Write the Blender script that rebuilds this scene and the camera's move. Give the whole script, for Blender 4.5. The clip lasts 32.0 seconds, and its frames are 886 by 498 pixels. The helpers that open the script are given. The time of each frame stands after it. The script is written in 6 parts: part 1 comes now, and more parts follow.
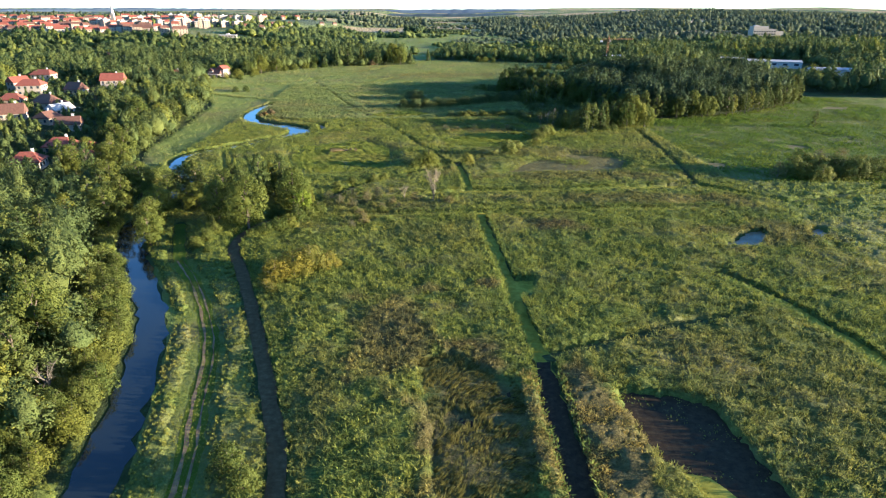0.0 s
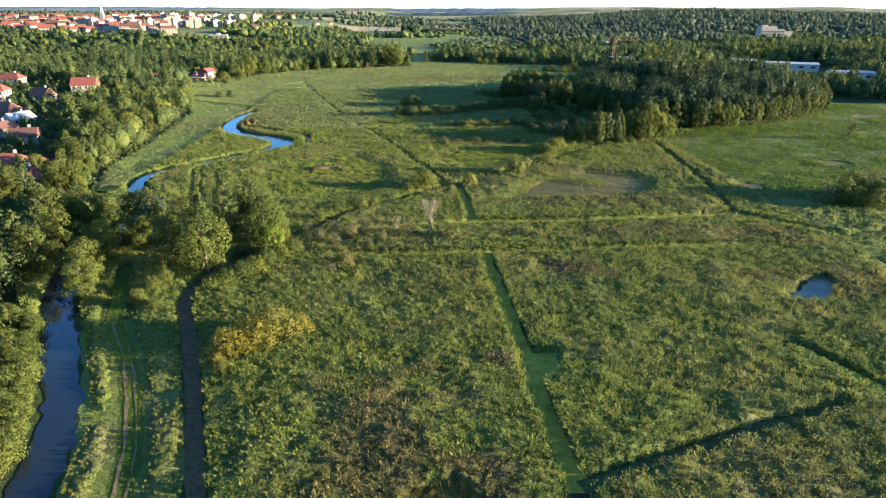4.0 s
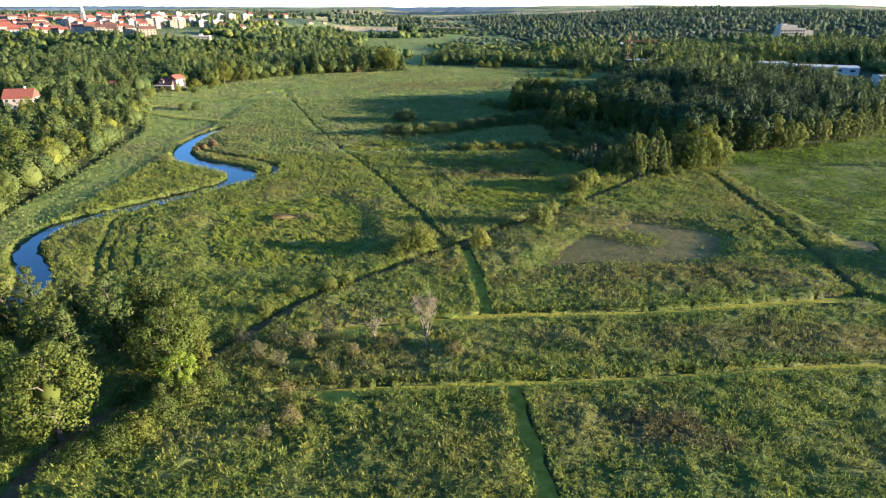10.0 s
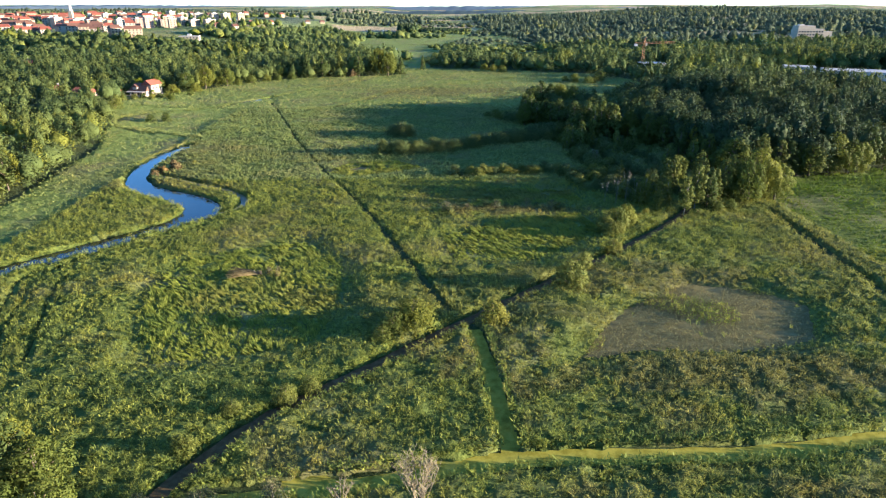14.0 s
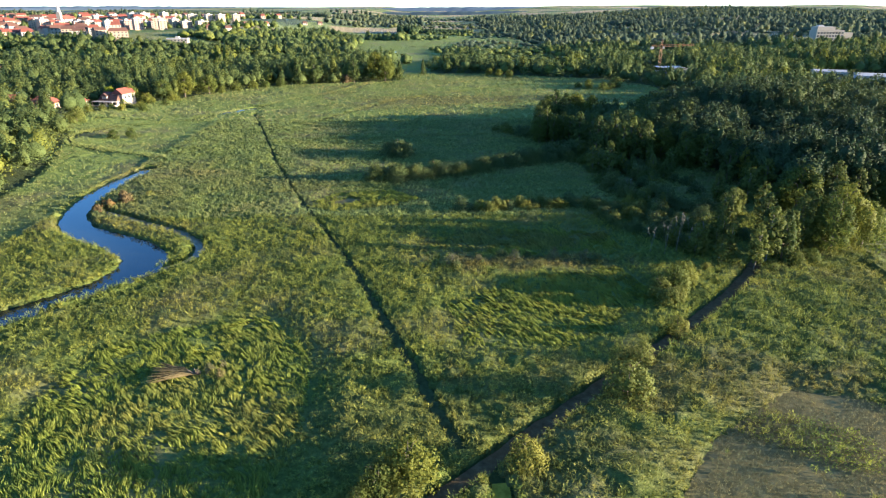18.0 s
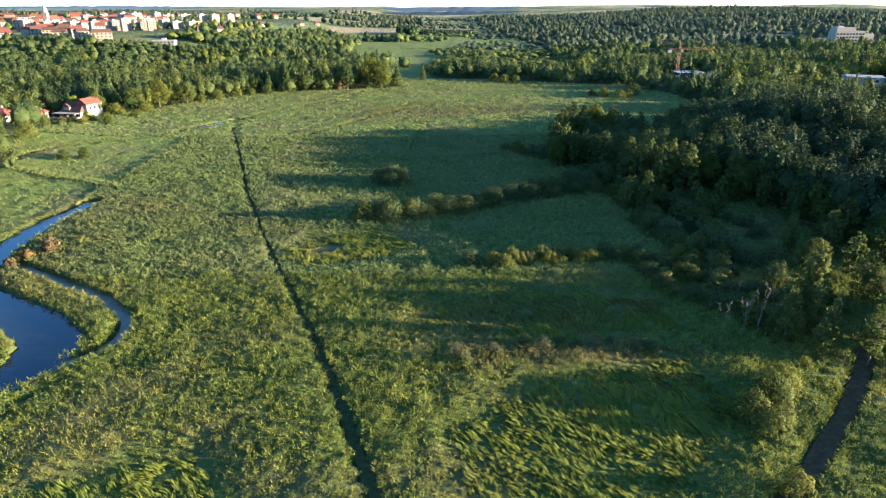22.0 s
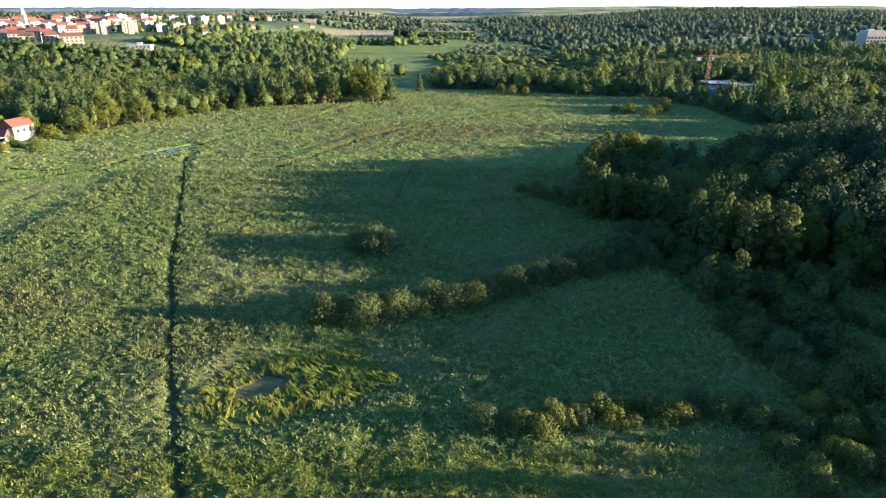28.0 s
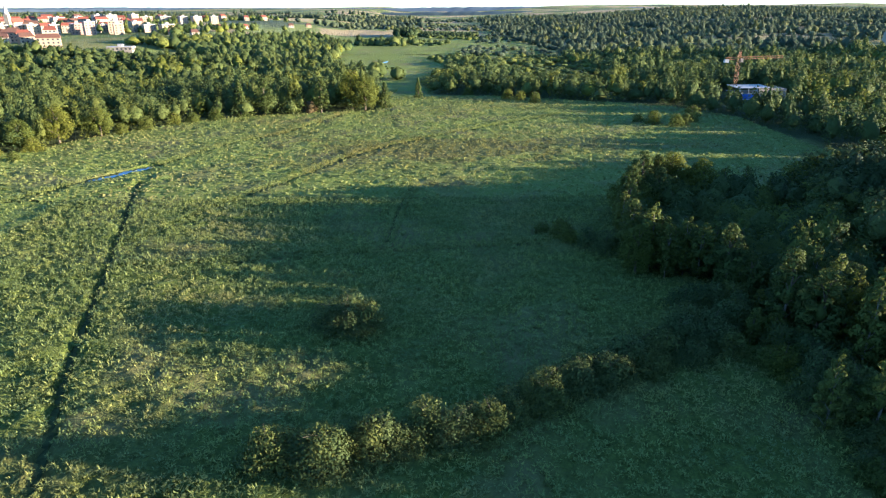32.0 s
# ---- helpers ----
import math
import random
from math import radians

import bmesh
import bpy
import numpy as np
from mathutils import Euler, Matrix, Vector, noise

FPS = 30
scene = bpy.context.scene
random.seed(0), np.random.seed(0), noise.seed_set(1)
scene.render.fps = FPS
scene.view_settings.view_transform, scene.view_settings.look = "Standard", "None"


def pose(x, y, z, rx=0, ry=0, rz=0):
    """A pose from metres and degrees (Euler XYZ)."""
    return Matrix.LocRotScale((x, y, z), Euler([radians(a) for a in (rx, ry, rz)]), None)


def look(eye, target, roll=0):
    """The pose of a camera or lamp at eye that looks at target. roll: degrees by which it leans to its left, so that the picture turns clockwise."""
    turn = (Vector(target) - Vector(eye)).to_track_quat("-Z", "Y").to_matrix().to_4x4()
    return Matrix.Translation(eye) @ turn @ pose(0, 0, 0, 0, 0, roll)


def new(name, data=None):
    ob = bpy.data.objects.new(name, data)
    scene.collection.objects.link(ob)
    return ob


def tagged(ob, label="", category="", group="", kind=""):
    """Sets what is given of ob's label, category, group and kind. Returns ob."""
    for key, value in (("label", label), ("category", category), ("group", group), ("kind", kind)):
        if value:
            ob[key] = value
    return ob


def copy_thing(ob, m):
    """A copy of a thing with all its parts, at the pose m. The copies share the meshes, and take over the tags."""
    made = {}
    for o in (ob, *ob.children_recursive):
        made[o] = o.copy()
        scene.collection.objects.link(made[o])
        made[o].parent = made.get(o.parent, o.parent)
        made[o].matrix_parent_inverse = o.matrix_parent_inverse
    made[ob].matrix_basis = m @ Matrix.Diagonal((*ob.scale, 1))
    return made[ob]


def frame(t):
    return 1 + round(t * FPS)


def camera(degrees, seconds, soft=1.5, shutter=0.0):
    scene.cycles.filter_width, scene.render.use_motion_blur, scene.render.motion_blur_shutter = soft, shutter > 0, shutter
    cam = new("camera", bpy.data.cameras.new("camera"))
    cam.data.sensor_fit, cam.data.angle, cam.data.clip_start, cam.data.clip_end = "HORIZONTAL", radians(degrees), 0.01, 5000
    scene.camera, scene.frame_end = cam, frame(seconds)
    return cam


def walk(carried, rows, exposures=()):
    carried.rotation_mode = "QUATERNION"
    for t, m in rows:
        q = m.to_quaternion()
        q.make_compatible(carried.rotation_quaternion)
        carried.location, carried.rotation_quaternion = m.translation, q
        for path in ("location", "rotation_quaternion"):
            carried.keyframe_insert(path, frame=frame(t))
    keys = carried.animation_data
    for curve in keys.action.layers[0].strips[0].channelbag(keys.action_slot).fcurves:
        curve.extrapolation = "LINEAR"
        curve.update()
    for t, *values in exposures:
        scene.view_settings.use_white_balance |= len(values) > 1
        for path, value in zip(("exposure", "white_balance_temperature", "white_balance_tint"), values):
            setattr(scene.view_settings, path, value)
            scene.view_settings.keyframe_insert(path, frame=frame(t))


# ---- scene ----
cam = camera(70.5, 32.0, 1.2)
PATH = [
    (0, (-3.201, -0.244, 57.067), (-3.168, 1.618, 56.337), 0.1),
    (2, (-2.945, 14.109, 57.209), (-2.909, 15.97, 56.478), 0.2),
    (3, (-2.856, 22.028, 57.176), (-2.819, 23.888, 56.443), 0.2),
    (6, (-2.635, 49.737, 56.458), (-2.594, 51.598, 55.728), 0.1),
    (7, (-2.393, 59.376, 56.388), (-2.35, 61.236, 55.655), 0.2),
    (9, (-2.23, 79.233, 56.219), (-2.189, 81.093, 55.485), 0.2),
    (10, (-2.139, 89.287, 56.169), (-2.097, 91.147, 55.433), 0.0),
    (13, (-1.603, 119.589, 55.861), (-1.562, 121.448, 55.123), 0.1),
    (19, (-1.57, 179.155, 54.85), (-1.533, 181.015, 54.115), 0.0),
    (23, (-1.122, 217.463, 54.948), (-1.086, 219.322, 54.212), 0.0),
    (28, (0.01, 264.75, 55.0), (0.046, 266.61, 54.267), -0.0),
    (32, (0.99, 304.951, 53.75), (1.021, 306.811, 53.015), -0.2),
]
walk(cam, [(t, look(eye, target, roll)) for t, eye, target, roll in PATH], exposures=[(0.0, 2.76, 5950, 9), (32.0, 2.8, 5950, 9)])

# ---- light ----
SUN_AZ = math.atan2(20.0, -2.4)
SUN_EL = radians(7.3)
SUN_DIR = Vector((math.sin(SUN_AZ) * math.cos(SUN_EL), math.cos(SUN_AZ) * math.cos(SUN_EL), math.sin(SUN_EL)))
world = bpy.data.worlds.new("evening_sky")
scene.world = world
world.use_nodes = True
wn = world.node_tree.nodes
sky = wn.new("ShaderNodeTexSky")
sky.sky_type = "NISHITA"
sky.sun_disc = False
sky.sun_elevation = SUN_EL
sky.sun_rotation = SUN_AZ
sky.altitude = 100.0
sky.air_density = 0.8
sky.dust_density = 0.1
sky.ozone_density = 4.0
wn["Background"].inputs[1].default_value = 0.105
world.node_tree.links.new(sky.outputs[0], wn["Background"].inputs[0])
sun_data = bpy.data.lights.new("sun", "SUN")
sun_data.energy = 5.0
sun_data.angle = radians(0.6)
sun_data.color = (1.0, 0.815, 0.62)
sun = new("sun", sun_data)
sun.matrix_world = look(SUN_DIR * 800 + Vector((0, 300, 0)), (0, 300, 0))


# ---- materials ----
def material(name, rough=0.8, spec=0.3):
    m = bpy.data.materials.new(name)
    m.use_nodes = True
    b = m.node_tree.nodes["Principled BSDF"]
    b.inputs["Roughness"].default_value = rough
    b.inputs["Specular IOR Level"].default_value = spec
    return m, m.node_tree, b


def ramp(nt, source, stops):
    r = nt.nodes.new("ShaderNodeValToRGB")
    while len(r.color_ramp.elements) < len(stops):
        r.color_ramp.elements.new(0.5)
    for e, (p, c) in zip(r.color_ramp.elements, stops):
        e.position, e.color = p, (*c, 1)
    nt.links.new(source, r.inputs[0])
    return r.outputs[0]


def noise_tex(nt, scale, detail=4.0, rough=0.6, stretch=None):
    t = nt.nodes.new("ShaderNodeTexNoise")
    t.inputs["Scale"].default_value = scale
    t.inputs["Detail"].default_value = detail
    t.inputs["Roughness"].default_value = rough
    g = nt.nodes.new("ShaderNodeNewGeometry")
    if stretch:
        mp = nt.nodes.new("ShaderNodeMapping")
        mp.inputs["Scale"].default_value = stretch
        nt.links.new(g.outputs["Position"], mp.inputs[0])
        nt.links.new(mp.outputs[0], t.inputs["Vector"])
    else:
        nt.links.new(g.outputs["Position"], t.inputs["Vector"])
    return t.outputs["Fac"]


def mixc(nt, fac, a, b, mode="MIX"):
    m = nt.nodes.new("ShaderNodeMix")
    m.data_type, m.blend_type = "RGBA", mode
    for k, v in ((0, fac), (6, a), (7, b)):
        if isinstance(v, (int, float)):
            m.inputs[k].default_value = v
        elif isinstance(v, tuple):
            m.inputs[k].default_value = (*v, 1)
        else:
            nt.links.new(v, m.inputs[k])
    return m.outputs[2]


def bump(nt, bsdf, height, strength=0.3, distance=0.1):
    b = nt.nodes.new("ShaderNodeBump")
    b.inputs["Strength"].default_value = strength
    b.inputs["Distance"].default_value = distance
    nt.links.new(height, b.inputs["Height"])
    nt.links.new(b.outputs[0], bsdf.inputs["Normal"])


def leaf_material(name, dark, light, accent=None, patch=0.03, tree=True, glow=0.25, stand=False):
    """Foliage: leaves differ one by one, plants differ one by one, and stands differ over the land."""
    m, nt, b = material(name, 0.75, 0.1)
    g = nt.nodes.new("ShaderNodeNewGeometry")
    col = ramp(nt, g.outputs["Random Per Island"], [(0.0, dark), (1.0, light)])
    if accent:
        far = noise_tex(nt, patch, 3.0, 0.65)
        fac = ramp(nt, far, [(0.5, (0, 0, 0)), (0.68, (1, 1, 1))])
        col = mixc(nt, fac, col, accent)
    if accent and not tree and not stand:
        dry = nt.nodes.new("ShaderNodeAttribute")
        dry.attribute_name = "dry"
        brown = ramp(nt, g.outputs["Random Per Island"], [(0.0, (0.085, 0.066, 0.024)), (0.6, (0.17, 0.135, 0.045)), (1.0, (0.25, 0.2, 0.075))])
        col = mixc(nt, dry.outputs["Fac"], col, brown)
    if stand:
        at = nt.nodes.new("ShaderNodeAttribute")
        at.attribute_name = "plant"
        tint = ramp(nt, at.outputs["Fac"], [(0.0, (0.66, 0.76, 0.78)), (0.35, (0.86, 0.92, 0.9)), (0.7, (1.1, 1.08, 0.96)), (0.92, (1.35, 1.22, 0.85)), (1.0, (1.55, 1.35, 0.75))])
        col = mixc(nt, 1.0, col, tint, "MULTIPLY")
    elif tree:
        oi = nt.nodes.new("ShaderNodeObjectInfo")
        tint = ramp(nt, oi.outputs["Random"], [(0.0, (0.72, 0.8, 0.8)), (0.6, (1.0, 1.0, 1.0)), (1.0, (1.3, 1.15, 0.85))])
        col = mixc(nt, 1.0, col, tint, "MULTIPLY")
    else:
        big = noise_tex(nt, 0.11, 3.0, 0.6)
        tint = ramp(nt, big, [(0.3, (0.7, 0.78, 0.8)), (0.7, (1.25, 1.15, 0.95))])
        col = mixc(nt, 1.0, col, tint, "MULTIPLY")
    if stand:
        bump(nt, b, noise_tex(nt, 1.1, 4.0, 0.75), 0.8, 0.9)
    nt.links.new(col, b.inputs["Base Color"])
    tr = nt.nodes.new("ShaderNodeBsdfTranslucent")
    nt.links.new(col, tr.inputs[0])
    mx = nt.nodes.new("ShaderNodeMixShader")
    mx.inputs[0].default_value = glow
    nt.links.new(b.outputs[0], mx.inputs[1])
    nt.links.new(tr.outputs[0], mx.inputs[2])
    nt.links.new(mx.outputs[0], nt.nodes["Material Output"].inputs[0])
    return m


def plain(name, color, rough=0.8, vary=0.25, scale=0.8, spec=0.3, bumps=0.2):
    m, nt, b = material(name, rough, spec)
    n = noise_tex(nt, scale, 5.0)
    lo = tuple(c * (1 - vary) for c in color)
    hi = tuple(min(1, c * (1 + vary)) for c in color)
    col = ramp(nt, n, [(0.3, lo), (0.7, hi)])
    oi = nt.nodes.new("ShaderNodeObjectInfo")
    tint = ramp(nt, oi.outputs["Random"], [(0.0, (0.88, 0.88, 0.88)), (1.0, (1.08, 1.06, 1.04))])
    nt.links.new(mixc(nt, 1.0, col, tint, "MULTIPLY"), b.inputs["Base Color"])
    if bumps:
        bump(nt, b, noise_tex(nt, scale * 6, 3.0), bumps, 0.05)
    return m


REED = leaf_material("reed_leaves", (0.115, 0.138, 0.025), (0.226, 0.244, 0.046), (0.212, 0.2, 0.048), 0.035, False, 0.34)
# Lusher reeds, their blue raised to put the teal of shade into the colour.
REED_MID = leaf_material("lush_blued_reed_leaves", (0.134, 0.17, 0.052), (0.232, 0.264, 0.083), (0.222, 0.22, 0.083), 0.03, False, 0.34)
REED_FAR = leaf_material("far_reed_leaves", (0.145, 0.176, 0.056), (0.236, 0.264, 0.088), (0.232, 0.22, 0.088), 0.02, False, 0.34)
REED_PALE = leaf_material("pale_reed_edge", (0.11, 0.14, 0.026), (0.205, 0.225, 0.045), None, 0.03, False, 0.34)
SEDGE = leaf_material("sedge_leaves", (0.1, 0.128, 0.02), (0.215, 0.24, 0.04), (0.19, 0.19, 0.04), 0.04, False, 0.34)
BROWN_SEDGE = leaf_material("browned_sedge", (0.085, 0.082, 0.02), (0.175, 0.158, 0.044), None, 0.04, False, 0.45)
GOLD_REED = leaf_material("golden_reed_edge", (0.16, 0.125, 0.032), (0.33, 0.262, 0.07), None, 0.04, False, 0.45)
DRY = leaf_material("dry_reeds", (0.1, 0.098, 0.04), (0.18, 0.17, 0.075), None, 0.04, False, 0.45)
MEADOW = leaf_material("meadow_grass", (0.055, 0.094, 0.008), (0.115, 0.168, 0.016), (0.13, 0.145, 0.02), 0.03, False, 0.34)
OAK = leaf_material("oak_leaves", (0.068, 0.085, 0.016), (0.125, 0.14, 0.026), glow=0.42)
ALDER = leaf_material("alder_leaves", (0.05, 0.068, 0.017), (0.088, 0.106, 0.026), glow=0.35)
BIRCH = leaf_material("birch_leaves", (0.075, 0.092, 0.02), (0.125, 0.138, 0.03), glow=0.4)
WILLOW = leaf_material("willow_leaves", (0.062, 0.078, 0.016), (0.108, 0.126, 0.025), glow=0.36)
GOLD = leaf_material("golden_leaves", (0.088, 0.09, 0.016), (0.16, 0.148, 0.026), glow=0.3)
LIME = leaf_material("lime_green_leaves", (0.11, 0.15, 0.016), (0.19, 0.225, 0.025), glow=0.4)
GREY_WILLOW = leaf_material("grey_willow_leaves", (0.056, 0.077, 0.024), (0.098, 0.12, 0.038))
YELLOW = leaf_material("yellowing_leaves", (0.088, 0.098, 0.02), (0.148, 0.152, 0.03))
WITHERED = leaf_material("withered_leaves", (0.085, 0.08, 0.034), (0.15, 0.132, 0.058))
RUST = leaf_material("rusty_leaves", (0.085, 0.062, 0.026), (0.15, 0.1, 0.042))
WOODS = leaf_material("woodland_leaves", (0.068, 0.09, 0.027), (0.108, 0.13, 0.037), None, 0.012, False, 0.3, True)
# Distance haze is put into the leaf colour: paler, bluer and greyer than WOODS.
WOODS_HAZED = leaf_material("hazed_woodland_leaves", (0.09, 0.112, 0.066), (0.118, 0.14, 0.08), None, 0.012, False, 0.5, True)
# Darker, cooler copy of WOODS: the pines' shade is put into the colour.
WOODS_SHADE = leaf_material("shaded_willow_leaves", (0.05, 0.07, 0.022), (0.085, 0.108, 0.034), None, 0.012, False, 0.32, True)
WOODS_DARK = leaf_material("conifer_needles", (0.04, 0.058, 0.022), (0.065, 0.086, 0.031), None, 0.012, False, 0.2, True)
LITTER, _nt, _b = material("reed_undergrowth", 0.9, 0.1)
_lc = ramp(_nt, noise_tex(_nt, 1.6, 5.0, 0.75), [(0.3, (0.042, 0.06, 0.012)), (0.5, (0.08, 0.104, 0.02)), (0.7, (0.14, 0.162, 0.034))])
_lc = mixc(_nt, ramp(_nt, noise_tex(_nt, 0.035, 3.0, 0.65), [(0.5, (0, 0, 0)), (0.68, (1, 1, 1))]), _lc, (0.13, 0.125, 0.045))
_dry = _nt.nodes.new("ShaderNodeAttribute")
_dry.attribute_name = "dry"
_lc = mixc(_nt, _dry.outputs["Fac"], _lc, ramp(_nt, noise_tex(_nt, 1.1, 5.0, 0.75), [(0.32, (0.03, 0.025, 0.01)), (0.52, (0.09, 0.072, 0.025)), (0.72, (0.17, 0.135, 0.05))]))
_nt.links.new(_lc, _b.inputs["Base Color"])
bump(_nt, _b, noise_tex(_nt, 2.2, 5.0, 0.7), 0.7, 0.7)
SWARD = LITTER.copy()
SWARD.name = "bright_sward"
for _n in SWARD.node_tree.nodes:
    if _n.type == "VALTORGB" and _n.color_ramp.elements[0].color[1] > 0.03:
        for _e, _k in zip(_n.color_ramp.elements, ((0.082, 0.112, 0.022), (0.124, 0.158, 0.032), (0.18, 0.2, 0.05))):
            _e.color = (*_k, 1)
MEADOW_SWARD = SWARD.copy()
MEADOW_SWARD.name = "meadow_sward"
for _n in MEADOW_SWARD.node_tree.nodes:
    if _n.type == "VALTORGB" and _n.color_ramp.elements[0].color[1] > 0.03:
        for _e, _k in zip(_n.color_ramp.elements, ((0.042, 0.066, 0.006), (0.064, 0.092, 0.009), (0.095, 0.118, 0.014))):
            _e.color = (*_k, 1)
BARK = plain("bark", (0.09, 0.07, 0.05), 0.9, 0.35, 3.0)
DEADWOOD = plain("bleached_deadwood", (0.165, 0.135, 0.08), 0.85, 0.25, 3.0)
DRY_BOUGH = plain("dry_boughs", (0.11, 0.086, 0.04), 0.95, 0.35, 2.0, 0.05)
BIRCH_BARK = plain("birch_bark", (0.12, 0.11, 0.085), 0.8, 0.35, 2.5)
PLASTER = plain("white_plaster", (0.3, 0.255, 0.195), 0.85, 0.14, 0.6)
CREAM = plain("cream_plaster", (0.3, 0.225, 0.15), 0.85, 0.08, 0.6)
PINK = plain("salmon_plaster", (0.33, 0.21, 0.15), 0.85, 0.08, 0.6)
RED_TILE = plain("red_roof_tiles", (0.17, 0.05, 0.03), 0.8, 0.3, 1.5)
BROWN_TILE = plain("brown_roof_tiles", (0.105, 0.05, 0.032), 0.8, 0.3, 1.5)
SHEET_ROOF = plain("pale_sheet_roof", (0.33, 0.31, 0.285), 0.8, 0.1, 0.3)
GREY_WALL = plain("pale_grey_cladding", (0.34, 0.32, 0.29), 0.8, 0.1, 0.3)
BLUE_WALL = plain("blue_cladding", (0.05, 0.13, 0.42), 0.5, 0.2, 0.4)
ORANGE = plain("orange_steel", (0.26, 0.115, 0.05), 0.5, 0.15, 1.0)
CONCRETE = plain("bare_concrete", (0.4, 0.38, 0.35), 0.9, 0.15, 0.5)
TWIG = plain("bare_twigs", (0.1, 0.085, 0.06), 0.9, 0.3, 2.0)
GLASS, _nt, _b = material("window_glass", 0.08, 0.6)
_b.inputs["Base Color"].default_value = (0.03, 0.04, 0.05, 1)

# water: dark, smooth, with faint ripples; the mud shows as a deep brown tone
WATER, _nt, _b = material("river_water", 0.06, 0.5)
_b.inputs["IOR"].default_value = 1.33
_nt.links.new(ramp(_nt, noise_tex(_nt, 0.08, 3.0), [(0.3, (0.008, 0.013, 0.016)), (0.7, (0.014, 0.018, 0.016))]), _b.inputs["Base Color"])
bump(_nt, _b, noise_tex(_nt, 2.2, 2.0), 0.04, 0.05)
# duckweed and algae on still water
ALGAE, _nt, _b = material("duckweed_water", 0.9, 0.03)
_nt.links.new(ramp(_nt, noise_tex(_nt, 0.5, 5.0, 0.7), [(0.35, (0.16, 0.145, 0.02)), (0.55, (0.265, 0.24, 0.038)), (0.75, (0.33, 0.292, 0.06))]), _b.inputs["Base Color"])
# dark bog pool with floating scum
BOG, _nt, _b = material("bog_water", 0.55, 0.02)
_nt.links.new(ramp(_nt, noise_tex(_nt, 0.9, 6.0, 0.75), [(0.4, (0.026, 0.019, 0.012)), (0.6, (0.045, 0.034, 0.019)), (0.76, (0.1, 0.085, 0.042))]), _b.inputs["Base Color"])
bump(_nt, _b, noise_tex(_nt, 3.0, 4.0), 0.15, 0.08)
SHALLOW, _nt, _b = material("shallow_pond_water", 0.4, 0.2)
_nt.links.new(ramp(_nt, noise_tex(_nt, 0.25, 4.0), [(0.35, (0.09, 0.082, 0.045)), (0.65, (0.17, 0.15, 0.095))]), _b.inputs["Base Color"])
bump(_nt, _b, noise_tex(_nt, 2.0, 3.0), 0.15, 0.06)
DITCH = plain("dark_ditch_bottom", (0.056, 0.07, 0.027), 0.95, 0.4, 0.8, 0.02, 0.3)
# shallow mud flat with thin dead stalks
MUD, _nt, _b = material("shallow_mud", 0.9, 0.06)
_nt.links.new(ramp(_nt, noise_tex(_nt, 0.6, 6.0, 0.75), [(0.35, (0.09, 0.076, 0.028)), (0.55, (0.135, 0.115, 0.047)), (0.72, (0.18, 0.156, 0.07))]), _b.inputs["Base Color"])
bump(_nt, _b, noise_tex(_nt, 2.5, 4.0), 0.3, 0.1)
# trodden earth road
EARTH, _nt, _b = material("trodden_earth", 1.0, 0.04)
_nt.links.new(ramp(_nt, noise_tex(_nt, 0.9, 6.0, 0.7), [(0.3, (0.062, 0.042, 0.02)), (0.55, (0.1, 0.07, 0.034)), (0.75, (0.16, 0.115, 0.058))]), _b.inputs["Base Color"])
bump(_nt, _b, noise_tex(_nt, 4.0, 4.0), 0.4, 0.06)
SAND = plain("pale_track_sand", (0.19, 0.125, 0.055), 0.95, 0.3, 0.9)

# ground: marsh soil and litter, meadow, and farmed fields far off, told apart by the land-cover attribute
GROUND, _nt, _b = material("ground_cover", 0.95, 0.1)
_at = _nt.nodes.new("ShaderNodeAttribute")
_at.attribute_name = "cover"
_sp = _nt.nodes.new("ShaderNodeSeparateColor")
_nt.links.new(_at.outputs["Color"], _sp.inputs[0])
_n1 = noise_tex(_nt, 0.25, 6.0, 0.7)
_n2 = noise_tex(_nt, 0.012, 4.0, 0.6)
_marsh = ramp(_nt, _n1, [(0.3, (0.035, 0.055, 0.016)), (0.6, (0.07, 0.095, 0.028)), (0.8, (0.1, 0.11, 0.04))])
_mead = mixc(_nt, ramp(_nt, _n2, [(0.4, (0, 0, 0)), (0.6, (1, 1, 1))]), ramp(_nt, _n1, [(0.3, (0.06, 0.1, 0.02)), (0.7, (0.11, 0.155, 0.04))]), (0.16, 0.16, 0.055))
_field = ramp(_nt, noise_tex(_nt, 0.0045, 3.0, 0.55), [(0.3, (0.06, 0.08, 0.045)), (0.42, (0.07, 0.09, 0.05)), (0.45, (0.13, 0.16, 0.05)), (0.52, (0.14, 0.165, 0.055)), (0.55, (0.26, 0.205, 0.11)), (0.8, (0.29, 0.23, 0.13))])
_c = mixc(_nt, _sp.outputs[0], _marsh, _mead)
_c = mixc(_nt, _sp.outputs[1], _c, _field)
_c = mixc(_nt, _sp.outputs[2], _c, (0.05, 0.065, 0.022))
_nt.links.new(_c, _b.inputs["Base Color"])
bump(_nt, _b, noise_tex(_nt, 1.3, 5.0, 0.75), 1.0, 1.6)


# ---- helpers of this scene ----
def smooth(a, b, v):
    u = np.clip((v - a) / (b - a), 0, 1)
    return u * u * (3 - 2 * u)


def wave(x, y, s, k):
    """A cheap rolling noise between about -1 and 1."""
    return (np.sin(x / s + 1.3 * k + 1.7 * np.sin(y / s * 0.7 + k)) + np.sin(y / s * 1.1 - 2.1 * k + 1.5 * np.sin(x / s * 0.6 + 2 * k))) / 2


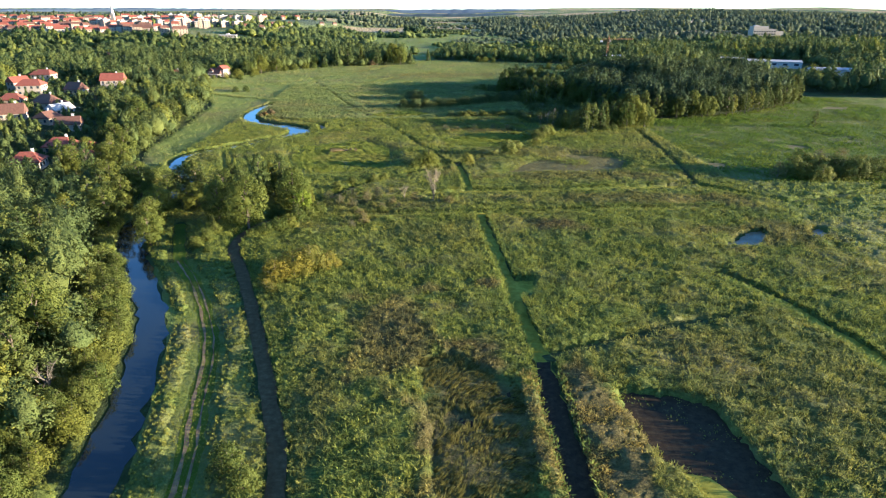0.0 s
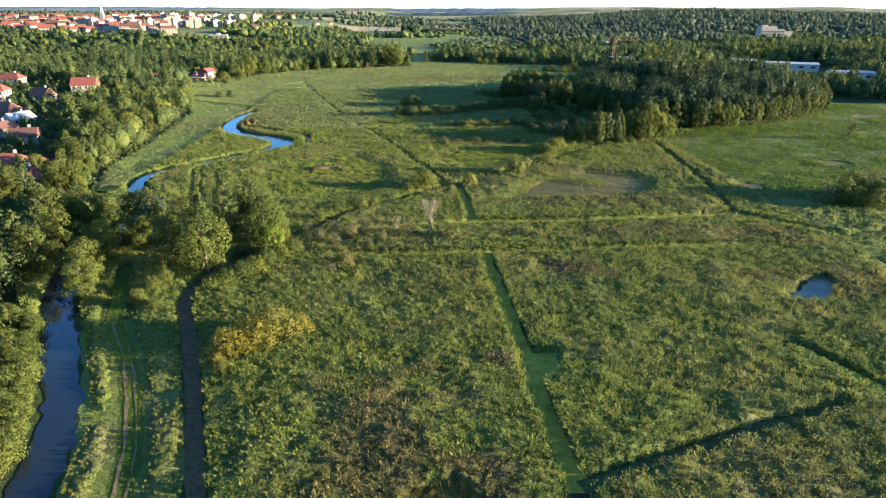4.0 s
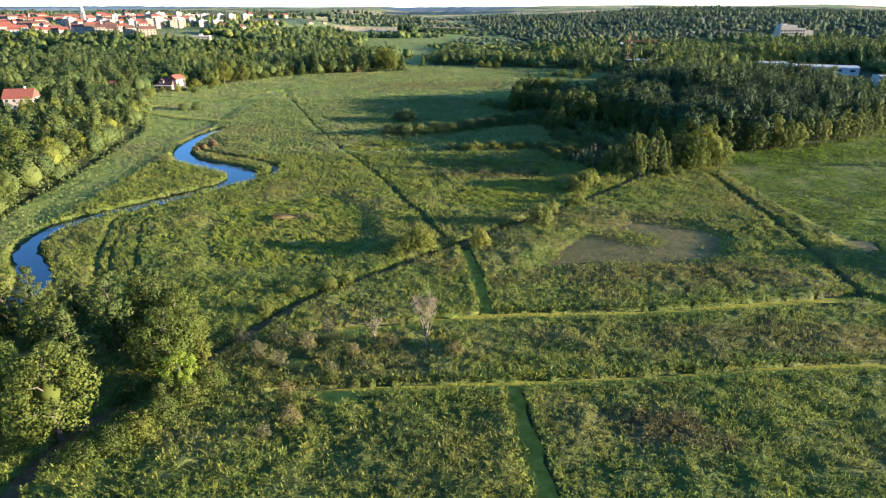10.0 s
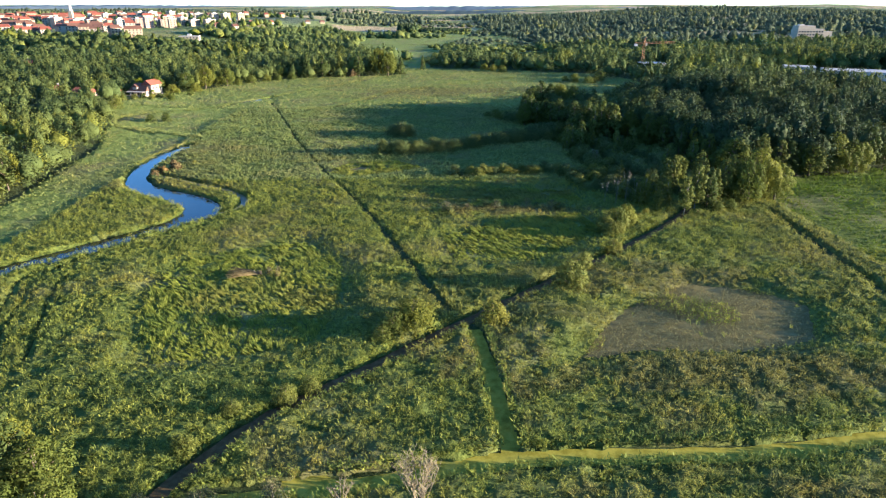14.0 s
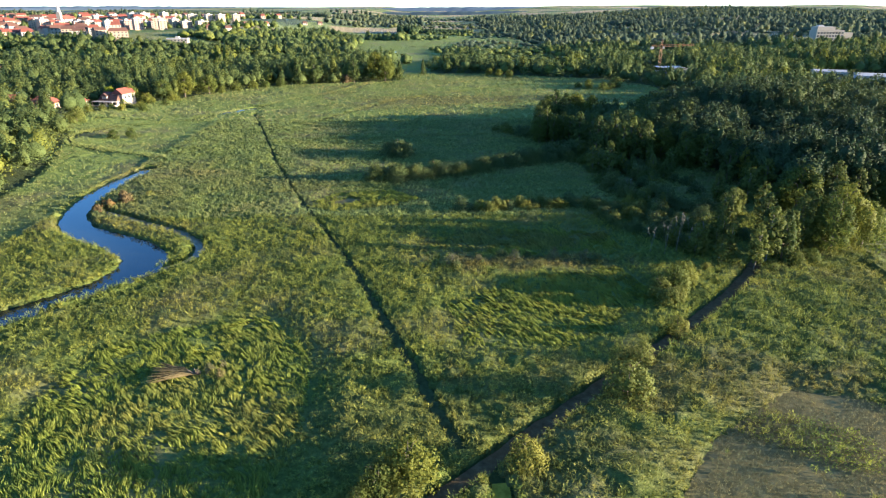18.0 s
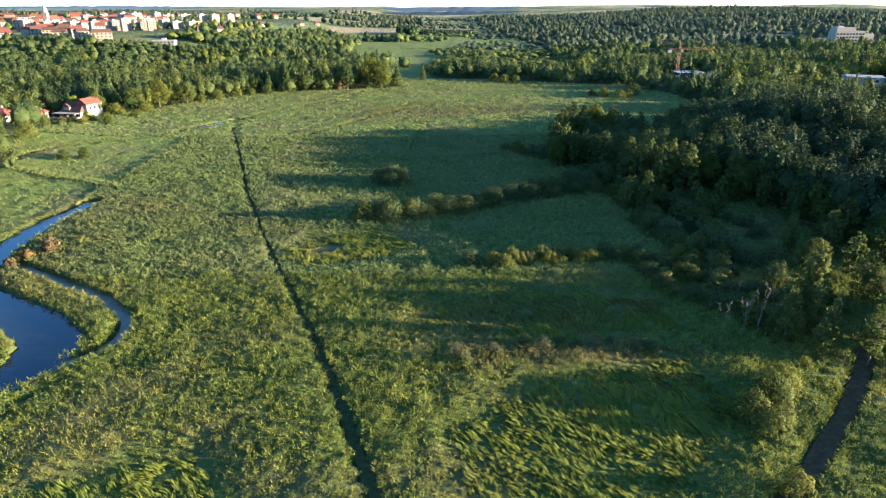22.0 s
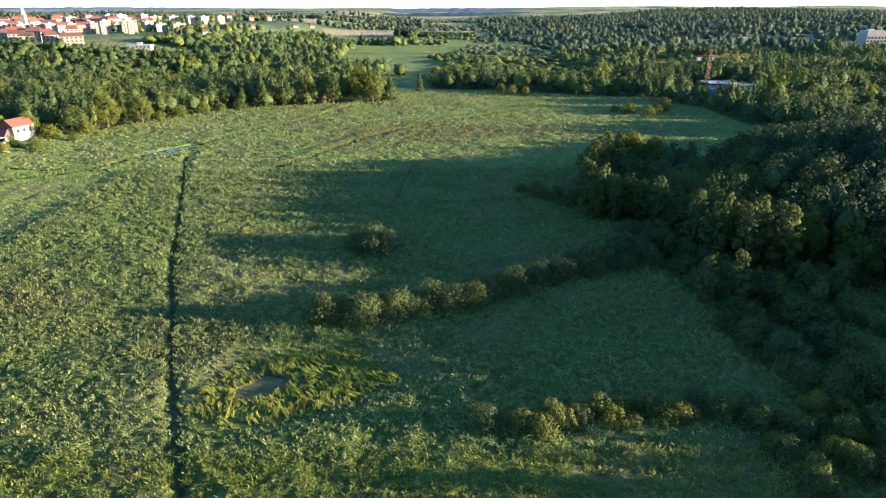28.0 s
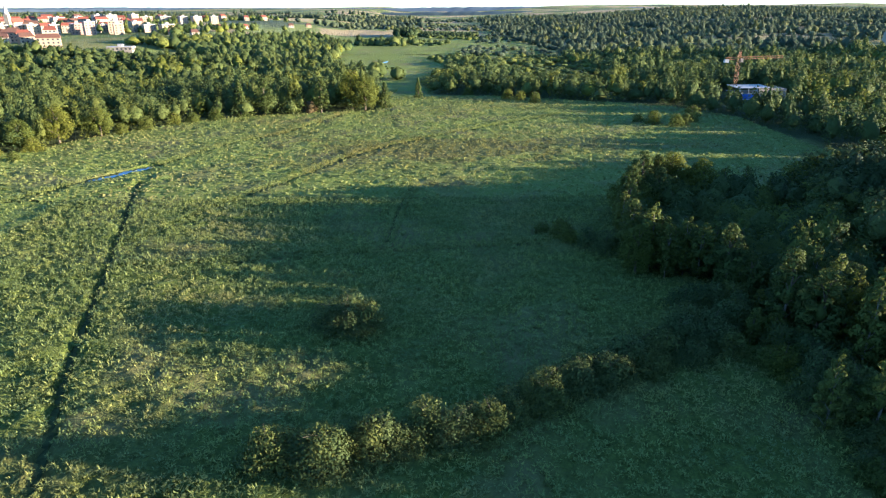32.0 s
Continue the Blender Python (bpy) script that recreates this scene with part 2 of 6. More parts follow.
def vnoise(x, y, s, k):
    """Smooth random hills and hollows between -1 and 1, of size s, with no repeat."""
    u, v = np.asarray(x, float) / s + 37.3 * k, np.asarray(y, float) / s - 21.7 * k
    i, j = np.floor(u).astype(np.int64), np.floor(v).astype(np.int64)
    fu, fv = u - i, v - j
    fu, fv = fu * fu * (3 - 2 * fu), fv * fv * (3 - 2 * fv)

    def corner(a, b):
        h = (a * 374761393 + b * 668265263 + k * 97) & 0xFFFFFFFF
        h = ((h ^ (h >> 13)) * 1274126177) & 0xFFFFFFFF
        return ((h ^ (h >> 16)) & 0xFFFF) / 32767.5 - 1
    low = corner(i, j) * (1 - fu) + corner(i + 1, j) * fu
    high = corner(i, j + 1) * (1 - fu) + corner(i + 1, j + 1) * fu
    return low * (1 - fv) + high * fv


def height(x, y):
    """The lie of the land: flat marsh, a low slope with the village and town, gentle wooded rises far off."""
    x, y = np.asarray(x, float), np.asarray(y, float)
    left = smooth(125, 230, -x) * 7 * (1 - smooth(440, 580, y)) + smooth(120, 330, -x) * 17 * smooth(720, 960, y)
    right = smooth(170, 480, x) * 6 * smooth(400, 900, y)
    mound = 8 * np.exp(-(((x - 150) / 50) ** 2 + ((y - 425) / 50) ** 2))
    r = np.hypot(x, y)
    far = smooth(1500, 3600, r) * 4 * wave(x, y, 420, 1.0) + smooth(850, 2300, r) * smooth(60, 900, x) * (15 + 11 * wave(x, y, 240, 3.0))
    bump_ = smooth(900, 1500, r) * 3 * wave(x, y, 170, 2.0)
    return left + right + mound + far + bump_


def h1(x, y):
    return float(height(x, y))


def near_line(px, py, line):
    """Distance of many points from a line of corners."""
    best = np.full(px.shape, 1e9)
    for (ax, ay), (bx, by) in zip(line[:-1], line[1:]):
        dx, dy = bx - ax, by - ay
        u = np.clip(((px - ax) * dx + (py - ay) * dy) / (dx * dx + dy * dy), 0, 1)
        best = np.minimum(best, np.hypot(px - ax - u * dx, py - ay - u * dy))
    return best


def inside(px, py, poly):
    """Which of many points lie inside an outline."""
    res = np.zeros(px.shape, bool)
    for (ax, ay), (bx, by) in zip(poly, poly[1:] + poly[:1]):
        cross = ((ay > py) != (by > py)) & (px < (bx - ax) * (py - ay) / ((by - ay) or 1e-9) + ax)
        res ^= cross
    return res


def curve(points, step=2.5):
    """A smooth run of points through the given corners."""
    p = [Vector((a, b)) for a, b in points]
    p = [2 * p[0] - p[1]] + p + [2 * p[-1] - p[-2]]
    out = []
    for i in range(1, len(p) - 2):
        n = max(2, int((p[i + 1] - p[i]).length / step))
        for k in range(n):
            u = k / n
            q = 0.5 * (2 * p[i] + (p[i + 1] - p[i - 1]) * u + (2 * p[i - 1] - 5 * p[i] + 4 * p[i + 1] - p[i + 2]) * u * u + (3 * p[i] - p[i - 1] - 3 * p[i + 1] + p[i + 2]) * u ** 3)
            out.append((q.x, q.y))
    out.append(tuple(p[-2]))
    return out


def mesh_np(name, verts, faces, mat, normals=None):
    """A mesh from arrays; all faces have the same number of corners."""
    me = bpy.data.meshes.new(name)
    verts, faces = np.asarray(verts, np.float32), np.asarray(faces, np.int32)
    k = faces.shape[1]
    me.vertices.add(len(verts))
    me.vertices.foreach_set("co", verts.ravel())
    me.loops.add(faces.size)
    me.loops.foreach_set("vertex_index", faces.ravel())
    me.polygons.add(len(faces))
    me.polygons.foreach_set("loop_start", np.arange(0, faces.size, k, dtype=np.int32))
    me.polygons.foreach_set("loop_total", np.full(len(faces), k, np.int32))
    me.update(calc_edges=True)
    me.materials.append(mat)
    if normals is not None:
        me.polygons.foreach_set("use_smooth", np.ones(len(faces), bool))
        me.normals_split_custom_set_from_vertices(np.asarray(normals, np.float32))
    return me


def part(name, me, parent, label=""):
    ob = new(name, me)
    ob.parent = parent
    return tagged(ob, label) if label else ob


def part_bm(name, bm, mat, parent, label=""):
    me = bpy.data.meshes.new(name)
    bm.to_mesh(me)
    bm.free()
    me.materials.append(mat)
    return part(name, me, parent, label)


def ribbon(name, line, widths, z, mat, label, category, kind="structure", wobble=0.0, seed=1):
    """A strip of ground or water along a line, with uneven margins."""
    rng = np.random.RandomState(seed)
    pts = curve(line)
    n = len(pts)
    w = np.interp(np.linspace(0, 1, n), np.linspace(0, 1, len(widths)), widths)
    verts, faces = [], []
    for i, (x, y) in enumerate(pts):
        a, b = pts[max(i - 1, 0)], pts[min(i + 1, n - 1)]
        d = Vector((b[0] - a[0], b[1] - a[1])).normalized()
        for side in (-1, -0.33, 0.33, 1):
            o = side * w[i] / 2 + (rng.uniform(-wobble, wobble) if abs(side) == 1 else 0)
            px, py = x - d.y * o, y + d.x * o
            verts.append((px, py, h1(px, py) + z))
        if i:
            for k in range(3):
                q = 4 * i + k
                faces.append((q - 4, q - 3, q + 1, q))
    ob = new(name, mesh_np(name, verts, faces, mat))
    return tagged(ob, label, category, kind=kind)


def pool(name, poly, z, mat, label, category="pool", seed=3, rough=0.8):
    """A pool with an uneven rim, inside an outline."""
    rng = np.random.RandomState(seed)
    rim = curve(poly + poly[:1], 2.0)[:-1]
    bm = bmesh.new()
    bm.faces.new([bm.verts.new((x + rng.uniform(-rough, rough), y + rng.uniform(-rough, rough), z)) for x, y in rim])
    bmesh.ops.triangulate(bm, faces=bm.faces[:])
    me = bpy.data.meshes.new(name)
    bm.to_mesh(me)
    bm.free()
    me.materials.append(mat)
    return tagged(new(name, me), label, category, kind="structure")


# ---- the plan ----
RIVER = [(-44, 20), (-46, 60), (-50, 81), (-54, 97), (-58, 110), (-69, 130), (-79, 148), (-85, 167), (-87, 190), (-86, 212), (-99, 231), (-101, 249), (-88, 267), (-76, 281), (-68, 292), (-67, 304), (-78, 314), (-92, 323), (-101, 340), (-103, 364), (-100, 386)]
RIVER_W = [8, 7, 6.5, 5.5, 5.5, 5.5, 5.5, 6.5, 7, 9, 6, 3.5, 4.5, 9, 12, 9, 7, 6, 5, 4]
RIVER_UP = [(-100, 386), (-98, 396), (-112, 407), (-130, 415), (-147, 424), (-154, 440), (-146, 460), (-127, 476), (-119, 486), (-109, 507), (-96, 523), (-80, 561), (-66, 577), (-49, 618), (-32, 660), (-22, 720)]
CREEK = [(-93, 338), (-79, 329), (-65, 320), (-57, 311), (-56, 302), (-62, 295), (-71, 283)]
ROAD = [(-20, 20), (-23, 62), (-29, 83), (-37, 106), (-46, 130), (-53, 147), (-52, 160), (-46, 171), (-38, 183), (-28, 201), (-14, 215), (4, 232), (24, 250), (44, 268), (61, 285), (74, 301)]
TRACK = [(-30, 20), (-35, 62), (-39, 80), (-44, 101), (-55, 125), (-63, 138), (-73, 165)]
DITCH_A = [(15, 30), (15.2, 62), (15.4, 92), (14, 110), (13.5, 126), (12, 147), (10.5, 171)]
DITCH_B = [(9, 195), (8, 214), (6.5, 230)]
DITCH_C = [(2, 236), (-7, 263), (-21, 302), (-41, 350), (-57, 392), (-74, 445), (-93, 500)]
CROSS_1 = [(-30, 189), (-11, 191), (9, 195), (44, 196), (85, 201), (107, 182), (146, 196)]
CROSS_2 = [(-26, 171), (6, 172), (30, 173), (62, 176), (84, 176)]
DIAG = [(16, 93), (31, 99), (47, 105), (60, 109)]
ALG_R = [(62, 127), (65, 121), (68, 113), (70, 105), (72, 98), (73, 88), (74, 76)]
RIGHT_D = [(85, 201), (90, 232), (93, 269), (94, 296)]
LINE_A = [(-73, 442), (-66, 456), (-57, 480), (-46, 500), (-31, 532), (-10, 560), (64, 625)]
LINE_B = [(-69, 430), (-22, 437), (34, 445)]
LINE_C = [(-10, 444), (-8, 473), (-5, 490)]
LINE_D = [(-50, 356), (-40, 358), (-28, 363)]
DARK_POND = [(25.5, 83), (34, 82), (39.5, 78.5), (40, 72), (41, 63), (41, 52), (31, 50), (30, 62), (27, 67), (26, 75)]
DARK_PATCH = [(-6, 92), (0, 95), (5, 89), (11, 85), (10.5, 70), (10, 50), (-3, 50), (-3.5, 66), (-4.5, 80)]
R_POND = [(77, 153), (81, 156), (86, 158), (85, 153), (82, 149), (77, 144), (72, 145), (70, 148), (74, 149)]
R_POND_2 = [(97, 155), (100, 158), (103, 160), (102, 155), (99, 151), (96, 150)]
MUD_FLAT = [(23, 219), (30, 230), (37, 238), (53, 249), (66, 245), (72, 238), (66, 225), (52, 221), (37, 222)]
SEDGE_BED = [(-59, 249), (-57, 262), (-44, 270), (-31, 274), (-21, 258), (-19, 240), (-22, 226), (-33, 221), (-47, 218), (-55, 232)]
SEDGE_2 = [(4, 262), (24, 262), (44, 282), (40, 296), (18, 290), (2, 278)]
DUCK_BAY = [(13, 126), (19.5, 126), (19, 121), (17.5, 117), (13.5, 116)]
SMALL_POOL = [(-29, 342), (-24, 344), (-21, 348), (-26, 350), (-30, 346)]
SEDGE_3 = [(-37, 341), (-28, 336), (-14, 341), (-4, 349), (-14, 357), (-30, 354)]
SEDGE_4 = [(-2, 306), (20, 303), (44, 307), (43, 318), (20, 321), (1, 315)]
WOOD = [(100, 332), (133, 334), (170, 347), (214, 382), (236, 430), (220, 500), (168, 514), (122, 480), (92, 466), (66, 478), (50, 455), (48, 430), (68, 404), (94, 384), (97, 352)]
LEFT_WOOD = [(-52, 30), (-55, 82), (-62, 106), (-76, 133), (-90, 152), (-93, 190), (-108, 214), (-122, 260), (-124, 300), (-134, 380), (-156, 440), (-178, 470), (-172, 500), (-166, 530), (-150, 560), (-134, 586), (-113, 612), (-78, 628), (-42, 634), (-24, 645), (-45, 720), (-80, 860), (-180, 900), (-300, 880), (-440, 905), (-700, 930), (-760, 700), (-600, 300), (-400, 60), (-200, 0)]
RIGHT_WOOD = [(2, 700), (40, 690), (80, 672), (128, 650), (150, 615), (156, 550), (165, 532), (225, 505), (260, 430), (330, 400), (520, 420), (700, 700), (700, 900), (100, 980), (20, 900), (-5, 760)]

# The second spot just tones the near right reeds darker.
BROWN_SPOTS = [(19, 66, 9, 24, 0.9), (55, 78, 24, 26, 0.3), (-11, 99, 9, 17, 0.75), (3, 74, 11, 24, 0.9), (31, 161, 8, 4.5, 0.9), (62, 185, 44, 6, 0.55), (9, 122, 4, 3, 0.8), (-4, 119, 4, 2.5, 0.7), (-22, 76, 5, 30, 0.3), (45, 215, 34, 9, 0.55), (40, 250, 36, 8, 0.4), (86, 152, 20, 10, 0.6), (-20, 178, 18, 12, 0.4), (5, 545, 60, 24, 0.55), (-30, 520, 40, 14, 0.3), (20, 298, 26, 5, 0.7), (22, 312, 24, 7, 0.45)]
SIDE_D = [(66, 115), (81, 117), (95, 122), (116, 130)]
MEADOW_POOLS = [[(99, 233), (104, 235), (109, 233), (107, 228), (103, 226), (100, 229)], [(146, 264), (152, 267), (158, 264), (155, 258), (149, 258)], [(222, 366), (232, 372), (241, 369), (236, 362), (226, 362)]]
MARSH_POOLS = [[(-20, 192), (-15, 193), (-12, 190), (-16, 188), (-20, 189)], [(-29, 180), (-24, 182), (-21, 179), (-25, 177)], [(-19, 170), (-14, 171), (-13, 168), (-18, 167)]]
TRAIL_1 = [(-75, 216), (-80, 228), (-84, 241), (-88, 252), (-86, 264), (-77, 274), (-66, 281), (-58, 291)]
TRAIL_2 = [(-68, 220), (-74, 236), (-79, 250), (-78, 262), (-70, 272), (-62, 279)]
TRAIL_3 = [(-72, 216), (-77, 228), (-81, 241), (-85, 252), (-83, 262), (-75, 271)]
HOUSE_SPOTS = [(-152, 252), (-138, 236), (-150, 226), (-202, 303), (-204, 336), (-236, 378), (-252, 392), (-214, 384), (-170, 292), (-190, 322), (-184, 300), (-224, 340), (-205, 412), (-202, 505), (-192, 514), (-222, 512), (-262, 436), (-178, 528), (-330, 676), (-345, 690)]


def browning(x, y):
    """Where the growth is browned: loose patches, the known dry or wet-rotted places, and a spot that darkens the near
    right reeds.
    """
    d = 0.26 * smooth(0.2, 1.0, vnoise(x, y, 30, 3) + 0.4 * vnoise(x, y, 9, 4)) + 0.08 * smooth(0.3, 0.9, vnoise(x, y, 5, 9))
    rag = 1 + 0.45 * vnoise(x, y, 5, 6) + 0.25 * vnoise(x, y, 2, 8)
    for cx, cy, rx, ry, top in BROWN_SPOTS:
        q = np.hypot((x - cx) / rx, (y - cy) / ry) * rag
        d = np.maximum(d, top * (1 - smooth(0.55, 1.1, q)))
    return np.where((x > 100) & (y > 205) & (y < 420), 0.3 * d, np.clip(d, 0, 1))


# ---- ground ----
def axis(lo, hi, step, ends, grow=1.16):
    mid = list(np.arange(lo, hi + step / 2, step))
    up, s = [], step
    while (up[-1] if up else mid[-1]) < ends[1]:
        s = min(s * grow, 160)
        up.append((up[-1] if up else mid[-1]) + s)
    dn, s = [], step
    while (dn[-1] if dn else mid[0]) > ends[0]:
        s = min(s * grow, 160)
        dn.append((dn[-1] if dn else mid[0]) - s)
    return np.array(dn[::-1] + mid + up)


gx, gy = axis(-260, 260, 5, (-4900, 4900)), axis(0, 700, 5, (-900, 4950))
GX, GY = np.meshgrid(gx, gy)
GZ = height(GX, GY)
nx, ny = len(gx), len(gy)
idx = np.arange(nx * ny).reshape(ny, nx)
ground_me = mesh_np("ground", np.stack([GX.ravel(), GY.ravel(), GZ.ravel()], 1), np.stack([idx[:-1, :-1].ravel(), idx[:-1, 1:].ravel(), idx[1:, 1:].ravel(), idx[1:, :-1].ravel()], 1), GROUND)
fx, fy = GX.ravel(), GY.ravel()
cover = np.zeros((nx * ny, 4), np.float32)
cover[:, 3] = 1
cover[:, 0] = np.maximum(smooth(480, 560, fy) * (fy < 760), inside(fx, fy, [(-130, 290), (-100, 300), (-108, 380), (-150, 420), (-170, 400)]))
cover[:, 0] = np.maximum(cover[:, 0], smooth(700, 800, fy))
cover[:, 0] = np.maximum(cover[:, 0], smooth(100, 130, fx) * (fy < 420))
cover[:, 1] = smooth(1000, 1400, np.hypot(fx, fy))
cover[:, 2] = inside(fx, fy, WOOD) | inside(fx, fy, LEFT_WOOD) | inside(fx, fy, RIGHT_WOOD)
layer = ground_me.color_attributes.new("cover", "FLOAT_COLOR", "POINT")
layer.data.foreach_set("color", cover.ravel())
ground = tagged(new("ground", ground_me), "flat green marsh ground rising to low wooded hills", "ground", kind="structure")
for p in ground_me.polygons:
    p.use_smooth = True

# ---- water and ways ----
ribbon("river", RIVER, RIVER_W, 0.06, WATER, "narrow winding river of dark smooth water", "river", wobble=0.7)
ribbon("river_pool", [(-110, 503), (-104, 512), (-97, 522)], [1.5, 4.5, 1.5], 0.075, WATER, "short open reach of blue water in grass", "river", wobble=0.4)
ribbon("river_upstream", RIVER_UP, [4, 2.8, 2.6, 2.6, 2.6, 2.6, 2.6, 2.6, 2.6, 2.6, 2.6, 2.6, 4], 0.055, DITCH, "thin upper reach of the winding river", "river", wobble=0.4)
ribbon("river_reach", [(-52, 880), (-46, 900), (-40, 925)], [2.0, 4.0, 2.0], 0.95, WATER, "pale open reach of the river upstream", "river", wobble=0.4)
for line, wd in ((LINE_A, 2.4), (LINE_B, 2.6), (LINE_C, 1.8), (LINE_D, 1.2)):
    ribbon("ditch", line, [wd, wd, wd], 0.047, DITCH, "thin overgrown drainage ditch in reeds", "ditch", wobble=0.2)
ribbon("creek", CREEK, [2.4, 3.0, 2.6], 0.05, SHALLOW, "muddy old channel looping beside the river", "creek", wobble=0.3)
ribbon("footpath", [(66, 408), (78, 392), (88, 374), (100, 360)], [1.0, 1.1, 1.0], 0.06, SAND, "thin sandy footpath at the wood edge", "path", wobble=0.15)
ribbon("road", ROAD, [2.6, 2.6, 2.4, 2.4], 0.089, EARTH, "narrow earth path across the marsh", "path", wobble=0.25)
ribbon("verge", TRACK[:-1], [13, 13, 14, 15, 14, 12], 0.03, SWARD, "short green verge between river and path", "grass", wobble=0.5)
ribbon("track", TRACK, [3.2, 3.4, 3.2, 2.5], 0.05, MEADOW, "mown grassy strip beside the river", "track", wobble=0.3)
for off, wd in ((-0.75, 0.5), (0.75, 0.22)):
    ribbon("track_rut", [(x + off, y) for x, y in TRACK[:-1]], [wd, wd * 1.3, wd, wd * 0.6], 0.09, SAND, "pale worn wheel rut in grass", "track", wobble=0.2, seed=int(off * 4 + 9))
ribbon("ditch", DITCH_A, [3.4, 3.1, 2.8, 3.0, 2.8, 2.6, 2.4], 0.05, ALGAE, "straight ditch covered with green duckweed", "ditch", wobble=0.4)
ribbon("ditch", DITCH_A[:3], [4.4, 4.2, 2.6], 0.07, BOG, "dark open water at the end of the ditch", "ditch", wobble=0.4)
pool("duckweed_bay", DUCK_BAY, 0.056, ALGAE, "small bay of the ditch under duckweed", "pool", seed=12)
ribbon("ditch", DITCH_B, [2.6, 2.6, 2.2], 0.054, ALGAE, "narrow ditch covered with green duckweed", "ditch", wobble=0.2)
ribbon("ditch", DITCH_C, [1.6, 1.6, 1.4, 1.1, 1.0, 0.9], 0.084, DITCH, "long straight dark drainage ditch", "ditch", wobble=0.2)
ribbon("ditch", CROSS_1, [1.0, 3.2, 3.3, 3.0, 2.6, 2.0, 1.4], 0.059, ALGAE, "cross ditch covered with yellow-green duckweed", "ditch", wobble=0.3)
ribbon("ditch", CROSS_2, [1.6, 2.8, 2.7, 2.2], 0.064, ALGAE, "thin cross ditch with yellow-green duckweed", "ditch", wobble=0.3)
ribbon("ditch", DIAG, [2.2, 2.1, 1.9], 0.069, DITCH, "thin dark slanting ditch in reeds", "ditch", wobble=0.2)
ribbon("ditch", ALG_R, [2.0, 3.6, 3.2, 4.0, 3.6], 0.074, ALGAE, "short curved ditch with green duckweed", "ditch", wobble=0.5)
ribbon("ditch", RIGHT_D, [1.2, 1.4, 1.4], 0.079, DITCH, "straight ditch running to the wood", "ditch", wobble=0.2)
ribbon("ditch", SIDE_D, [1.4, 1.4, 1.2], 0.066, DITCH, "thin dark side ditch in reeds", "ditch", wobble=0.2)
for line, wd in ((TRAIL_1, 1.3), (TRAIL_2, 0.9), (TRAIL_3, 1.0)):
    ribbon("trail", line, [wd, wd, wd], 0.04, SWARD, "faint green trail trodden through reeds", "track", wobble=0.2)
for poly in MEADOW_POOLS:
    pool("pond", poly, 0.07 + 1.02 * max(h1(*p) for p in poly), MUD, "drying pale pool in the meadow", seed=21, rough=0.9)
for poly in MARSH_POOLS:
    pool("pond", poly, 0.05, ALGAE, "green duckweed pool between dead shrubs", seed=22, rough=0.4)
pool("bog_water", DARK_PATCH, 0.02, BOG, "black wet peat under browned sedge", seed=23, rough=0.5)
pool("duckweed_bay", [(24, 64), (29, 64.5), (34, 62), (35, 50), (23, 50)], 0.1, ALGAE, "pale green weed covering the pool's end", seed=24, rough=0.6)
pool("pond", DARK_POND, 0.08, BOG, "dark bog pool with floating scum", seed=4)
pool("pond", R_POND, 0.05, SHALLOW, "small open pool in the marsh", seed=6)
pool("pond", R_POND_2, 0.05, SHALLOW, "tiny open pool in the marsh", seed=7, rough=0.4)
pool("pond", SMALL_POOL, 0.06, MUD, "small drying hollow in the sedge", seed=25, rough=0.5)
pool("mud_flat", MUD_FLAT, 0.03, MUD, "bare brown mud flat with thin stalks", "mud flat", seed=8, rough=1.2)


